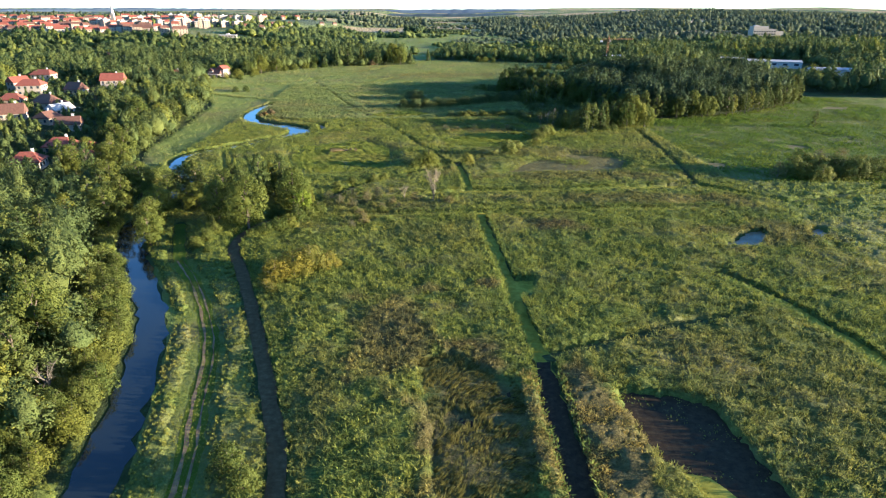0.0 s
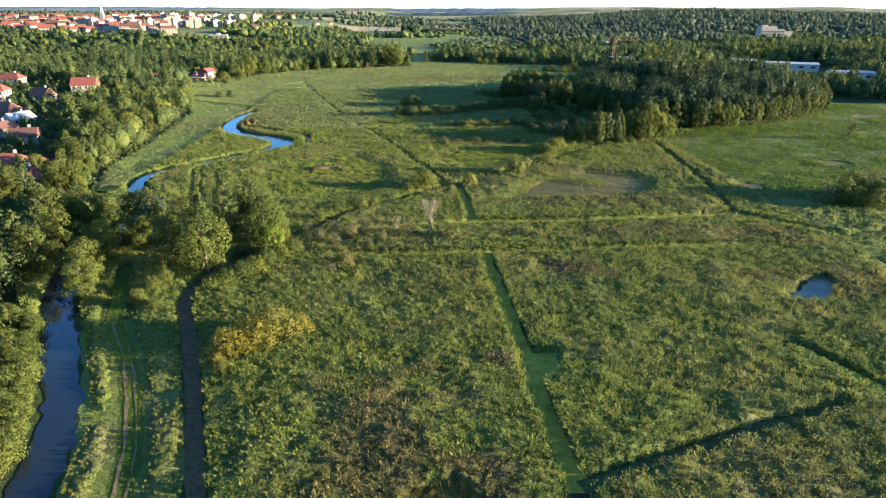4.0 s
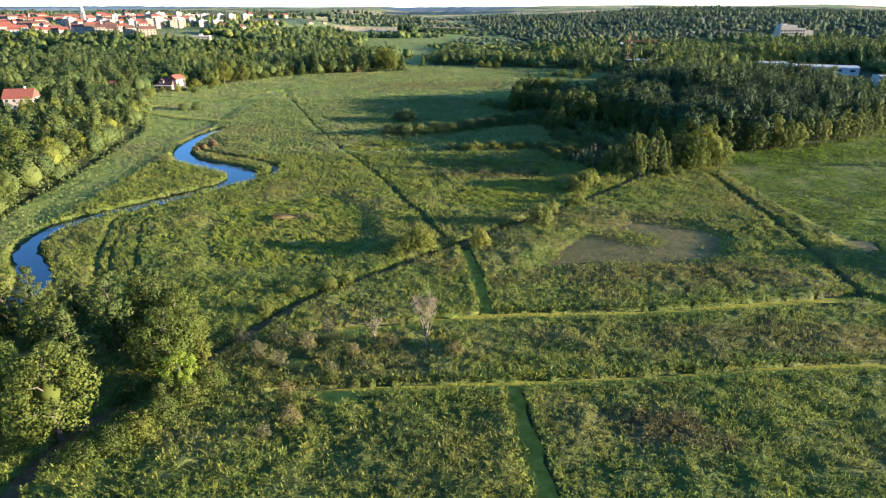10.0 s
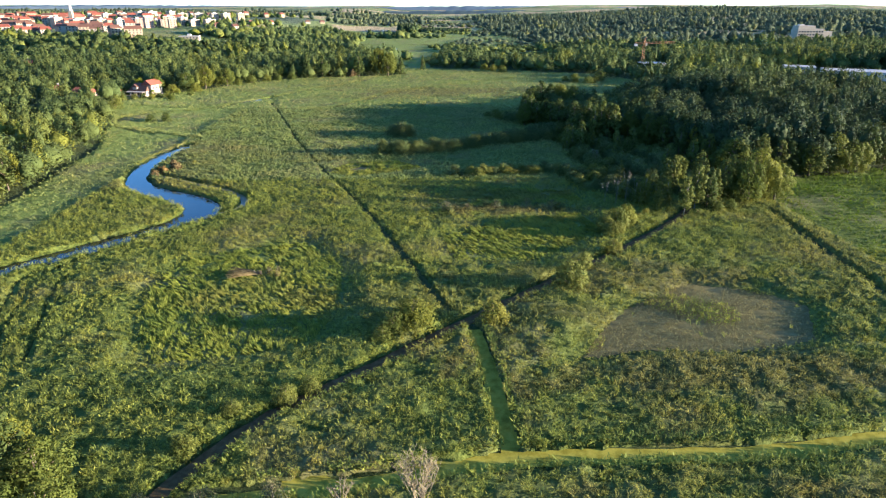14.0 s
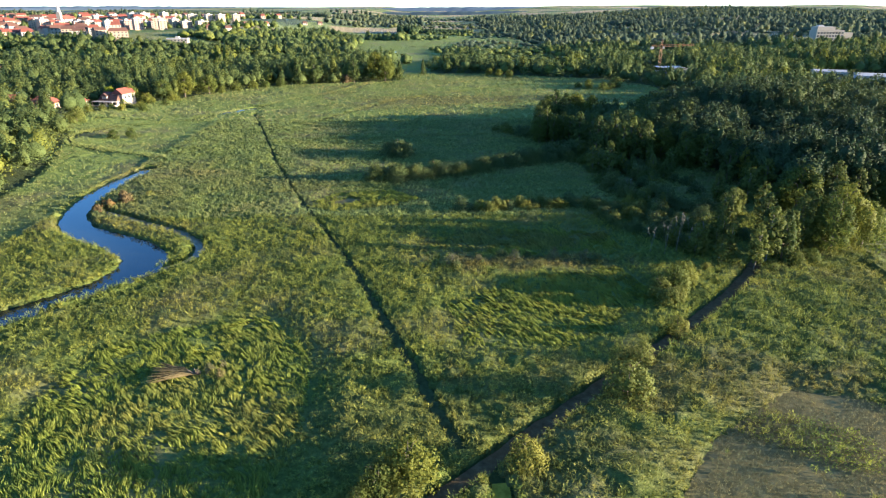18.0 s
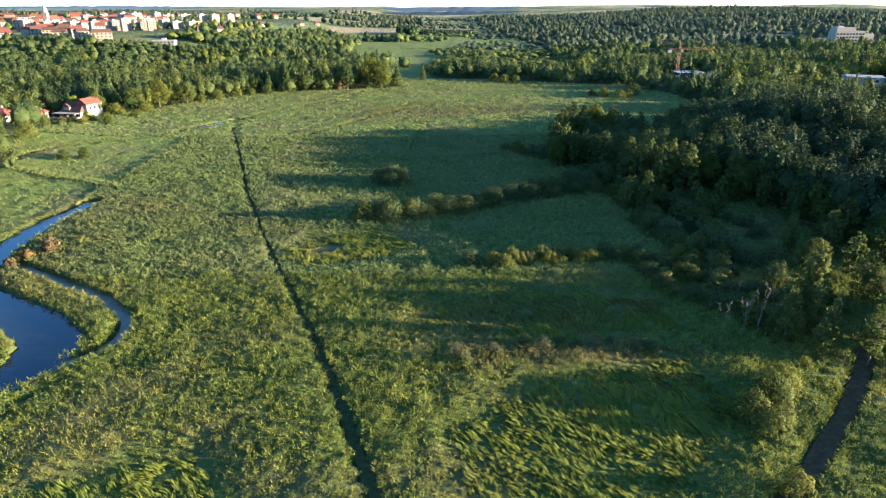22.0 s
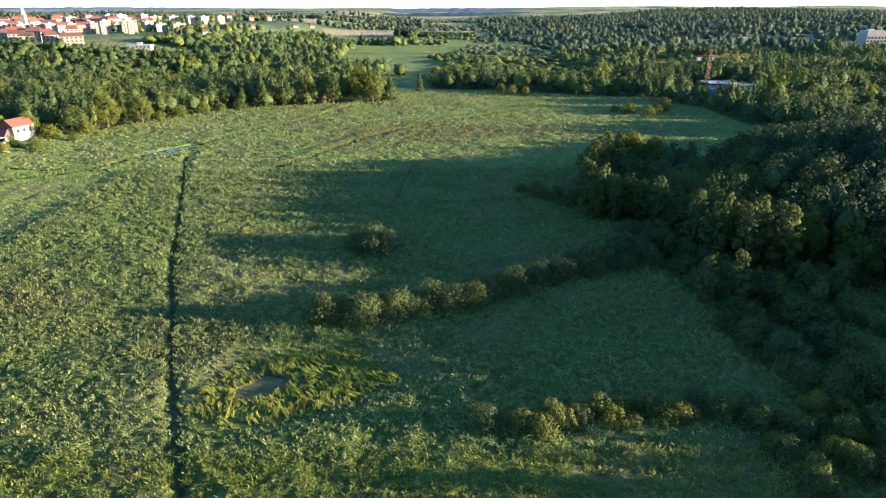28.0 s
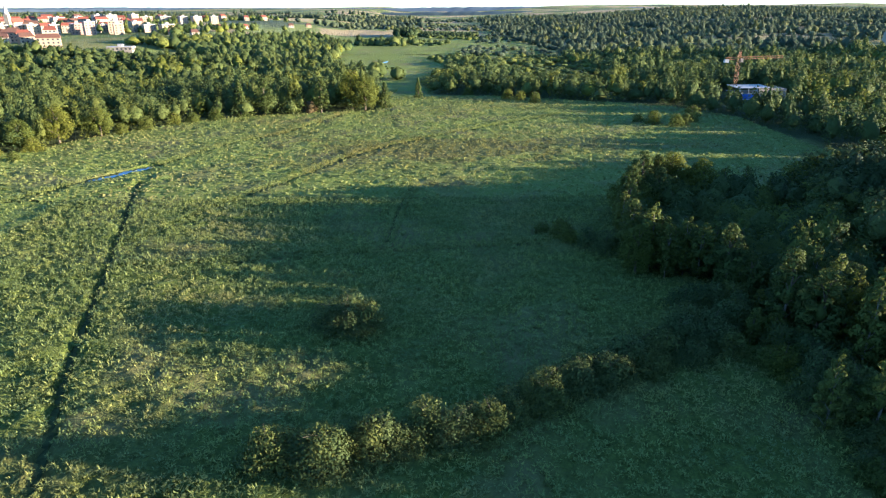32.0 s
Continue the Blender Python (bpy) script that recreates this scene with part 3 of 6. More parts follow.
# ---- reeds, sedge and grass ----
def blades(rng, x, y, hgt, wid, lean, count, mat, name, label, category="reeds", flow=None):
    """Clumps of leaves over many places: leaves that stand out round leaning stems, or, with a flow, long blades laid one way."""
    n = len(x)
    m = n * count
    hh, ww = np.repeat(hgt, count) * rng.uniform(0.72, 1.12, m), np.repeat(wid, count) * rng.uniform(0.6, 1.3, m)
    a = rng.uniform(0, 2 * np.pi, m)
    r = np.sqrt(rng.uniform(0, 1, m)) * np.repeat(hgt, count) * 0.24
    bx, by = np.repeat(x, count) + r * np.cos(a), np.repeat(y, count) + r * np.sin(a)
    t = rng.uniform(0, 2 * np.pi, m)
    if flow is not None:
        l = lean * rng.uniform(0.2, 1.2, m) * hh
        dx, dy = np.cos(a) * l * 0.35 + flow[0] * hh, np.sin(a) * l * 0.35 + flow[1] * hh
        low, rise = hh * 0.3, hh * 0.7
        bx, by = bx + dx * 0.15, by + dy * 0.15
        dx, dy = dx * 0.85, dy * 0.85
    else:
        c = a + rng.uniform(-1.1, 1.1, m)
        up = rng.uniform(-0.1, 1.4, m)
        reach = hh * rng.uniform(0.17, 0.38, m)
        dx, dy, rise = np.cos(c) * reach * np.cos(up), np.sin(c) * reach * np.cos(up), reach * np.sin(up)
        low = np.maximum(hh * (1 - 0.55 * rng.uniform(0, 1, m) ** 1.6) - np.maximum(rise, 0), 0.1)
        t = c + np.pi / 2 + rng.uniform(-0.7, 0.7, m)
    wx, wy = np.cos(t) * ww / 2, np.sin(t) * ww / 2
    z0 = height(bx, by) + low
    v = np.empty((m, 3, 3), np.float32)
    v[:, 0] = np.stack([bx - wx, by - wy, z0], 1)
    v[:, 1] = np.stack([bx + wx, by + wy, z0], 1)
    v[:, 2] = np.stack([bx + dx, by + dy, z0 + rise], 1)
    f = np.arange(m * 3, dtype=np.int32).reshape(m, 3)
    me = mesh_np(name, v.reshape(-1, 3), f, mat)
    me.attributes.new("dry", "FLOAT", "POINT").data.foreach_set("value", np.repeat(browning(np.repeat(x, count), np.repeat(y, count)), 3).astype(np.float32))
    return tagged(new(name, me), label, category, kind="stuff")


rng = np.random.RandomState(11)


def scatter(x0, x1, y0, y1, step):
    xs, ys = np.meshgrid(np.arange(x0, x1, step), np.arange(y0, y1, step))
    x = xs.ravel() + rng.uniform(-0.8, 0.8, xs.size) * step
    y = ys.ravel() + rng.uniform(-0.8, 0.8, xs.size) * step
    return x, y


def bed_edge(x, y):
    """How far a place lies outside the low sedge beds and the mud, from 0 at their rim to 1."""
    d = np.full(x.shape, 99.0)
    for poly in (SEDGE_BED, SEDGE_2, SEDGE_3, SEDGE_4, MUD_FLAT):
        d = np.minimum(d, near_line(x, y, poly + poly[:1]))
    return smooth(0, 6, d)


def strip_scale(x, y):
    """How tall the growth stands: mown along the track, lower beside the path, full elsewhere."""
    near = near_line(x, y, TRACK)
    s = np.where(low_strip(x, y), np.where(near < 3.0 + 0.6 * vnoise(x, y, 3, 2), 0.16, 0.46 + 0.25 * vnoise(x, y, 4, 9)), 1.0)
    return np.where((s == 1.0) & (y < 150) & (near_line(x, y, ROAD) < 6), 0.75, s)


def low_strip(x, y):
    """The mown and trodden strip between river and path."""
    return (y < 152) & (x < np.interp(y, [20, 62, 83, 106, 130, 147], [-20, -23, -29, -37, -46, -53]) - 1.5) & (x > -80)


RIVER_C, UP_C, ROAD_C = curve(RIVER, 6), curve(RIVER_UP, 6), curve(ROAD, 6)


def open_ground(x, y, grow=0.0):
    """Where no reeds stand: water, ways, pools, and under the woods."""
    o = near_line(x, y, RIVER_C) < np.interp(y, [60, 200, 290, 300, 320, 380], [4.0, 3.6, 3.0, 5.0, 4.5, 3.0]) + grow
    for line, w in ((UP_C, 0.75), (CREEK, 1.4), (ROAD_C, 1.55), (TRACK, 1.8), (DITCH_A, 1.5), (DITCH_A[:3], 2.0), (DITCH_B, 1.4), (DITCH_C[:3], 0.8), (DITCH_C[2:], 0.52), (CROSS_1, 1.75), (CROSS_2, 1.45), (DIAG, 1.25), (ALG_R, 1.9), (RIGHT_D, 1.2), (LINE_A, 0.8), (LINE_B, 0.6), (LINE_C, 0.5), (LINE_D, 0.6), (TRAIL_1, 0.7), (TRAIL_2, 0.5), (TRAIL_3, 0.55), (SIDE_D, 0.7), ([(-110, 503), (-104, 512), (-97, 522)], 2.4)):
        o |= near_line(x, y, line) < w + grow
    for poly in (DUCK_BAY, DARK_POND, SMALL_POOL, R_POND, R_POND_2, *MEADOW_POOLS, *MARSH_POOLS):
        o |= inside(x, y, poly)
    for poly in (WOOD, LEFT_WOOD, RIGHT_WOOD):
        o |= inside(x, y, poly)
    return o


def reed_field(x0, x1, y0, y1, step, size, tall, count, name, label, mat=None):
    x, y = scatter(x0, x1, y0, y1, step)
    sedge = inside(x, y, DARK_PATCH)
    for poly in (SEDGE_BED, SEDGE_2, SEDGE_3, SEDGE_4):
        sedge |= inside(x, y, poly)
    mud = inside(x, y, MUD_FLAT)
    sedge |= (y < 87 + 2 * vnoise(x, y, 3, 5)) & (near_line(x, y, DITCH_A[:3]) < 4.3 + vnoise(x, y, 3, 6)) | ((y < 84) & (x > 17) & (x < 24.8))
    keep = ~open_ground(x, y) & ~sedge & ~(mud & (rng.rand(len(x)) < np.where(wave(x, y, 5, 4.0) > 0.45, 0.8, 0.97))) & ~((x > 100) & (y > 205) & (y < 420)) & ~((x < -104) & (y > 270) & (y < 440))
    lumps = 0.5 + 0.5 * np.clip(0.75 * vnoise(x, y, 2.6, 1) + 0.5 * vnoise(x, y, 1.3, 2) + 0.35 * vnoise(x, y, 6, 3), -1, 1)
    keep &= rng.rand(len(x)) < 0.72 + 0.6 * lumps
    x, y, lumps = x[keep], y[keep], lumps[keep]
    big = 0.5 + 0.5 * vnoise(x, y, 17, 5)
    h = tall * (0.62 + 0.4 * lumps + 0.25 * big) * rng.uniform(0.85, 1.15, len(x))
    h = h * strip_scale(x, y) * (0.5 + 0.5 * bed_edge(x, y))
    return blades(rng, x, y, h, np.full(len(x), size), 0.42, count, mat or REED, name, label)


def litter(x0, x1, y0, y1, step, tall, name, label, mat=None):
    """The thick lower growth of the reeds, an uneven sheet with gaps where nothing grows."""
    xa, ya = np.arange(x0, x1, step), np.arange(y0, y1, step)
    X, Y = np.meshgrid(xa, ya)
    X = X + rng.uniform(-0.3, 0.3, X.shape) * step
    Y = Y + rng.uniform(-0.3, 0.3, X.shape) * step
    shut = open_ground(X.ravel(), Y.ravel(), 0.25) | inside(X.ravel(), Y.ravel(), MUD_FLAT)
    sed = inside(X.ravel(), Y.ravel(), SEDGE_BED) | inside(X.ravel(), Y.ravel(), SEDGE_2) | inside(X.ravel(), Y.ravel(), SEDGE_3) | inside(X.ravel(), Y.ravel(), SEDGE_4)
    zz = tall * (0.62 + 0.3 * vnoise(X, Y, 2.6, 1) + 0.16 * vnoise(X, Y, 17, 5) + rng.uniform(-0.16, 0.16, X.shape)).ravel()
    zz = np.where(sed, zz * 0.35, zz)
    strip = strip_scale(X.ravel(), Y.ravel())
    zz = np.where(inside(X.ravel(), Y.ravel(), DARK_PATCH), zz * 0.45 - 0.3 * (vnoise(X, Y, 4, 7).ravel() > 0.25), zz) * strip
    shut |= strip < 0.3
    zz = np.where(sed, zz, zz * (0.3 + 0.7 * bed_edge(X.ravel(), Y.ravel())))
    z = np.where(shut, -0.4, zz) + height(X.ravel(), Y.ravel())
    n = np.arange(X.size).reshape(X.shape)
    f = np.stack([n[:-1, :-1].ravel(), n[:-1, 1:].ravel(), n[1:, 1:].ravel(), n[1:, :-1].ravel()], 1)
    f = f[~shut[f].all(1)]
    me = mesh_np(name, np.stack([X.ravel(), Y.ravel(), z], 1), f, mat or LITTER)
    me.attributes.new("dry", "FLOAT", "POINT").data.foreach_set("value", browning(X.ravel(), Y.ravel()).astype(np.float32))
    return tagged(new(name, me), label, "reeds", kind="stuff")


litter(-104, 101, 50, 260, 0.8, 1.55, "reed_undergrowth", "thick green lower growth of the reeds")
litter(-104, 101, 259.6, 481, 0.9, 1.4, "reed_undergrowth", "thick green lower growth under shade")
litter(171.5, 300, -20, 205.5, 2.2, 0.9, "meadow_sward", "thick green sward beyond the outer reeds", MEADOW_SWARD)
litter(100.5, 172, -20, 60.5, 2.0, 1.1, "meadow_sward", "rough green sward beside the first reeds", MEADOW_SWARD)
litter(100.5, 172, 60, 205, 1.2, 1.45, "reed_undergrowth", "thick lower growth of the outer reeds")
litter(100.5, 300, 204.6, 412, 1.5, 0.5, "meadow_sward", "thick green sward of the drier meadow", MEADOW_SWARD)
litter(-60, 101, -20, 50.3, 1.3, 1.4, "reed_undergrowth", "thick green lower growth of the nearest reeds")
reed_field(-60, 100, -20, 50, 1.9, 0.35, 1.9, 9, "reed_bed", "dense green reed bed at the start")
litter(-190, -103.6, 225, 481, 1.3, 0.9, "meadow_sward", "thick grass and reeds on the far bank", SWARD)
litter(-112, 132, 690, 1010, 4.0, 0.9, "meadow_sward", "rough green grass of the upper valley", SWARD)
litter(-150, 130, 1006, 1395, 6.0, 1.4, "meadow_sward", "far green meadows of the upper valley", SWARD)
litter(-175, 152, 480.5, 692, 1.5, 1.1, "reed_undergrowth", "thick green lower growth of the far marsh", SWARD)
reed_field(100, 172, 60, 205, 1.5, 0.32, 1.8, 14, "reed_bed", "dense green reed bed on the outer marsh")
reed_field(-95, 100, 50, 180, 0.9, 0.14, 1.85, 32, "reed_bed", "dense green reed bed in clumps")
reed_field(-104, 100, 180, 330, 0.96, 0.145, 1.8, 29, "reed_bed", "dense green reed bed beside the long ditch")
reed_field(-104, 100, 330, 480, 1.05, 0.21, 1.7, 20, "reed_bed", "green reed bed under the wood's shade", REED_MID)
reed_field(-175, 150, 480, 690, 1.7, 0.95, 1.3, 8, "reed_bed", "far green reed bed before the woods", REED_FAR)

# sedge lying in swirls
x, y = scatter(-62, 46, 216, 358, 0.55)
k = (inside(x, y, SEDGE_BED) | inside(x, y, SEDGE_2) | inside(x, y, SEDGE_3) | inside(x, y, SEDGE_4)) & ~open_ground(x, y) & (vnoise(x, y, 1.6, 4) > -0.72)
x, y = x[k], y[k]
fa = 2.5 + 0.7 * vnoise(x, y, 11, 1) + 1.0 * vnoise(x, y, 1.7, 2) + rng.uniform(-0.25, 0.25, len(x))
fl = (np.repeat(np.cos(fa) * 1.05, 11), np.repeat(np.sin(fa) * 1.05, 11))
blades(rng, x, y, rng.uniform(0.55, 0.95, len(x)) * (1 + 0.35 * vnoise(x, y, 1.6, 4)), np.full(len(x), 0.26), 0.6, 11, SEDGE, "sedge_bed", "flattened green sedge lying in swirls", "sedge", fl)
x, y = scatter(-34, -2, 332, 354, 0.7)
k = (near_line(x, y, [(-27, 345), (-18, 343), (-7, 341)]) < 5.0 + 1.5 * wave(x, y, 3, 2.0)) & (wave(x, y, 2.5, 1.0) > -0.5) & ~open_ground(x, y)
x, y = x[k], y[k]
fa = 2.2 + 1.2 * wave(x, y, 6, 3.0)
blades(rng, x, y, np.full(len(x), 0.6), np.full(len(x), 0.17), 0.6, 5, BROWN_SEDGE, "sedge_bed", "browned sedge round a drying hollow", "sedge", (np.repeat(np.cos(fa) * 1.3, 5), np.repeat(np.sin(fa) * 1.3, 5)))
x, y = scatter(-7, 12, 50, 97, 0.5)
k = inside(x, y, DARK_PATCH) & (vnoise(x, y, 4, 7) < 0.5) & (near_line(x, y, DITCH_A) > 4.0)
x, y = x[k], y[k]
fa = 0.6 + 1.2 * vnoise(x, y, 7, 2) + 0.8 * vnoise(x, y, 2, 3)
fl = (np.repeat(np.cos(fa) * 1.1, 10), np.repeat(np.sin(fa) * 1.1, 10))
blades(rng, x, y, rng.uniform(0.6, 1.0, len(x)), np.full(len(x), 0.2), 0.6, 10, BROWN_SEDGE, "sedge_bed", "thin browned sedge in wet ground", "sedge", fl)
# scum and dead stems afloat on the bog pool
x, y = scatter(24, 44, 56, 84, 0.6)
k = inside(x, y, DARK_POND) & (vnoise(x, y, 4, 3) + 0.6 * vnoise(x, y, 1.5, 5) > 0.25)
blades(rng, x[k], y[k], rng.uniform(0.12, 0.25, k.sum()), np.full(k.sum(), 0.22), 0.6, 2, SEDGE, "floating_scum", "scraps of weed afloat on the bog pool", "weed", (np.zeros(2 * k.sum()), np.full(2 * k.sum(), 1.2)))


def margin(lines, reach, step, tall, mat, name, label):
    """Paler, taller reeds that catch the light along the edges of ditches and ways."""
    xs, ys = [], []
    for line, w in lines:
        pts = np.array(curve(line, step))
        d = np.gradient(pts, axis=0)
        d /= np.maximum(np.hypot(d[:, 0], d[:, 1]), 1e-6)[:, None]
        for side in (-1, 1):
            for _ in range(3):
                o = side * (w + rng.uniform(0, reach, len(pts)))
                xs.append(pts[:, 0] - d[:, 1] * o + rng.uniform(-0.4, 0.4, len(pts)))
                ys.append(pts[:, 1] + d[:, 0] * o + rng.uniform(-0.4, 0.4, len(pts)))
    x, y = np.concatenate(xs), np.concatenate(ys)
    k = ~open_ground(x, y, -0.15)
    x, y = x[k], y[k]
    return blades(rng, x, y, strip_scale(x, y) * rng.uniform(0.7, 1.15, len(x)) * tall, np.full(len(x), 0.24), 0.4, 7, mat, name, label)


margin([(DITCH_A, 1.5), (DITCH_B, 1.4), (CROSS_1, 1.75), (CROSS_2, 1.45), (ALG_R, 1.9)], 0.8, 0.9, 2.0, REED_PALE, "reed_edge", "pale sunlit reeds lining the ditches")
x, y = scatter(9, 26, 40, 89, 0.5)
k = (y < 87 + 2 * vnoise(x, y, 3, 5)) & (near_line(x, y, DITCH_A[:3]) > 2.0) & ((near_line(x, y, DITCH_A[:3]) < 4.4) | ((x > 17) & (x < 24.9) & (vnoise(x, y, 5, 4) > -0.35)))
blades(rng, x[k], y[k], rng.uniform(1.1, 1.7, k.sum()), np.full(k.sum(), 0.15), 0.4, 13, GOLD_REED, "reed_edge", "golden dead reeds beside the dark ditch")
margin([(LINE_A, 0.6), (LINE_B, 0.7), (LINE_C, 0.5), (LINE_D, 0.6), (RIVER_UP, 0.6)], 0.9, 0.7, 1.9, REED_MID, "reed_edge", "taller reeds lining the thin ditches")
margin([(ROAD, 1.55), (RIVER, 3.4), (CREEK, 1.4)], 1.0, 0.9, 1.3, REED, "reed_edge", "green reeds lining path and river")

x, y = scatter(-80, -20, 40, 165, 0.45)
k = (near_line(x, y, TRACK) < 3.2) & (near_line(x, y, RIVER_C) > 4.2) & (near_line(x, y, ROAD_C) > 1.6) & (np.abs(near_line(x, y, TRACK) - 0.75) > 0.22)
blades(rng, x[k], y[k], rng.uniform(0.15, 0.4, k.sum()), np.full(k.sum(), 0.16), 0.7, 7, REED_PALE, "track_grass", "short mown grass of the riverside track", "grass")

x, y = scatter(20, 74, 214, 252, 0.42)
k = inside(x, y, MUD_FLAT) & (vnoise(x, y, 5, 2) + 0.5 * vnoise(x, y, 1.5, 3) > -0.55)
blades(rng, x[k], y[k], rng.uniform(0.3, 0.8, k.sum()), np.full(k.sum(), 0.09), 0.5, 8, DRY, "dead_stalks", "thin dead brown stalks on the mud", "reeds")
k = inside(x, y, MUD_FLAT) & (wave(x, y, 5, 4.0) > 0.35)
blades(rng, x[k], y[k], rng.uniform(0.4, 1.0, k.sum()), np.full(k.sum(), 0.22), 0.5, 4, SEDGE, "mud_sedge", "green sedge patches growing on the mud", "sedge")

# grass on the drier ground and the river's far bank
x, y = scatter(100, 260, 204, 410, 1.05)
k = ~open_ground(x, y) & (y > x * 0.6 + 10) & (rng.rand(len(x)) < 0.75 + 0.6 * vnoise(x, y, 5, 2))
x, y = x[k], y[k]
blades(rng, x, y, rng.uniform(0.7, 1.2, len(x)) * (1 + 0.4 * vnoise(x, y, 9, 2)), np.full(len(x), 0.5), 0.6, 9, MEADOW, "meadow_grass", "low sunlit meadow grass beyond the reeds", "grass")
x, y = scatter(-185, -98, 225, 560, 1.35)
k = ~open_ground(x, y) & ((x < -104) | (y < 270)) & (y < 480) | (~open_ground(x, y) & (x < -160))
blades(rng, x[k], y[k], rng.uniform(0.5, 1.4, k.sum()), np.full(k.sum(), 0.34), 0.5, 11, REED_MID, "meadow_grass", "low grass and reeds along the far bank", "grass")


# ---- trees ----
def tube(points, radii, seg=6):
    verts, faces = [], []
    for i, (p, r) in enumerate(zip(points, radii)):
        p = Vector(p)
        a = Vector(points[max(i - 1, 0)])
        b = Vector(points[min(i + 1, len(points) - 1)])
        q = (b - a).normalized().to_track_quat("Z", "Y")
        for k in range(seg):
            t = 2 * math.pi * k / seg
            verts.append(tuple(p + q @ Vector((math.cos(t) * r, math.sin(t) * r, 0))))
        if i:
            for k in range(seg):
                k2 = (k + 1) % seg
                faces.append(((i - 1) * seg + k, (i - 1) * seg + k2, i * seg + k2, i * seg + k))
    return verts, faces


def join(pieces):
    verts, faces = [], []
    for v, f in pieces:
        o = len(verts)
        verts += v
        faces += [tuple(i + o for i in q) for q in f]
    return verts, faces


def limbs(rs, tall, r0, spread, count, start=0.3, droop=0.0):
    pieces = [tube([(0, 0, -0.2), (0.02 * tall * rs.uniform(-1, 1), 0, 0.35 * tall), (0.03 * tall * rs.uniform(-1, 1), 0.02 * tall, 0.95 * tall)], [r0 * 1.25, r0 * 0.8, r0 * 0.12])]
    for i in range(count):
        z = tall * (start + (0.9 - start) * (i + 0.5) / count)
        a = i * 2.4 + rs.uniform(-0.4, 0.4)
        l = spread * rs.uniform(0.6, 1.05) * (1.15 - z / tall * 0.7)
        c, s = math.cos(a), math.sin(a)
        pieces.append(tube([(0, 0, z * 0.85), (c * l * 0.5, s * l * 0.5, z + l * 0.25), (c * l, s * l, z + l * (0.45 - droop))], [r0 * 0.4, r0 * 0.22, r0 * 0.05], 5))
    verts, faces = join(pieces)
    for i in range(count):
        first = 18 + 15 * i
        faces.append((6 + i % 5, 7 + i % 5, first + 1, first))
    return verts, faces


def crown(rs, z0, z1, radius, profile, blobs, leaves, size, flat=0.8, loose=1.0, wild=0.0):
    """Leaf clumps set on the outside of many lobes, which fill the crown's profile."""
    cen, rad = [], []
    for i in range(blobs):
        u = (i + rs.uniform(0.1, 0.9)) / blobs
        env = radius * float(np.interp(u, np.linspace(0, 1, len(profile)), profile))
        a = i * 2.399 + rs.uniform(-0.5, 0.5)
        br = (0.22 - 0.04 * wild + 0.24 * rs.rand()) * radius * (0.65 + 0.35 * env / radius)
        d = max(env - br * 0.5, 0) * math.sqrt(rs.uniform(0.25, 1.15 + 0.25 * wild))
        cen.append((d * math.cos(a), d * math.sin(a), z0 + u * (z1 - z0)))
        rad.append(br)
    cen, rad = np.array(cen), np.array(rad)
    w = rad ** 2 / (rad ** 2).sum()
    b = rs.choice(blobs, leaves, p=w)
    d = rs.normal(size=(leaves, 3))
    d[:, 2] += 0.25
    d /= np.linalg.norm(d, axis=1)[:, None]
    p = cen[b] + d * rad[b][:, None] * rs.uniform(1 - 0.24 * loose, 1 + 0.12 * loose, leaves)[:, None] * np.array([1, 1, flat])
    nrm = d + rs.normal(scale=0.42 * loose, size=d.shape)
    nrm /= np.linalg.norm(nrm, axis=1)[:, None]
    t = np.cross(nrm, rs.normal(size=d.shape))
    t /= np.linalg.norm(t, axis=1)[:, None]
    s = np.cross(nrm, t)
    sz = size * rs.uniform(0.55, 1.35, leaves)[:, None]
    v = np.stack([p + t * sz * 0.75, p - t * sz * 0.5 + s * sz * 0.5, p - t * sz * 0.5 - s * sz * 0.5], 1)
    mid = np.array([0, 0, z0 + 0.35 * (z1 - z0)])
    out = p - mid
    out /= np.maximum(np.linalg.norm(out, axis=1), 1e-6)[:, None]
    soft = d * 0.6 + out * 0.45 + nrm * 0.25
    soft /= np.linalg.norm(soft, axis=1)[:, None]
    return v.reshape(-1, 3), np.arange(leaves * 3).reshape(-1, 3), np.repeat(soft, 3, axis=0)


def ball(level):
    """Directions and faces of an even ball."""
    bm = bmesh.new()
    bmesh.ops.create_icosphere(bm, subdivisions=level, radius=1.0)
    v = np.array([q.co[:] for q in bm.verts])
    f = np.array([[q.index for q in p.verts] for p in bm.faces])
    bm.free()
    return v, f


BALLS = {k: ball(k) for k in (1, 2)}


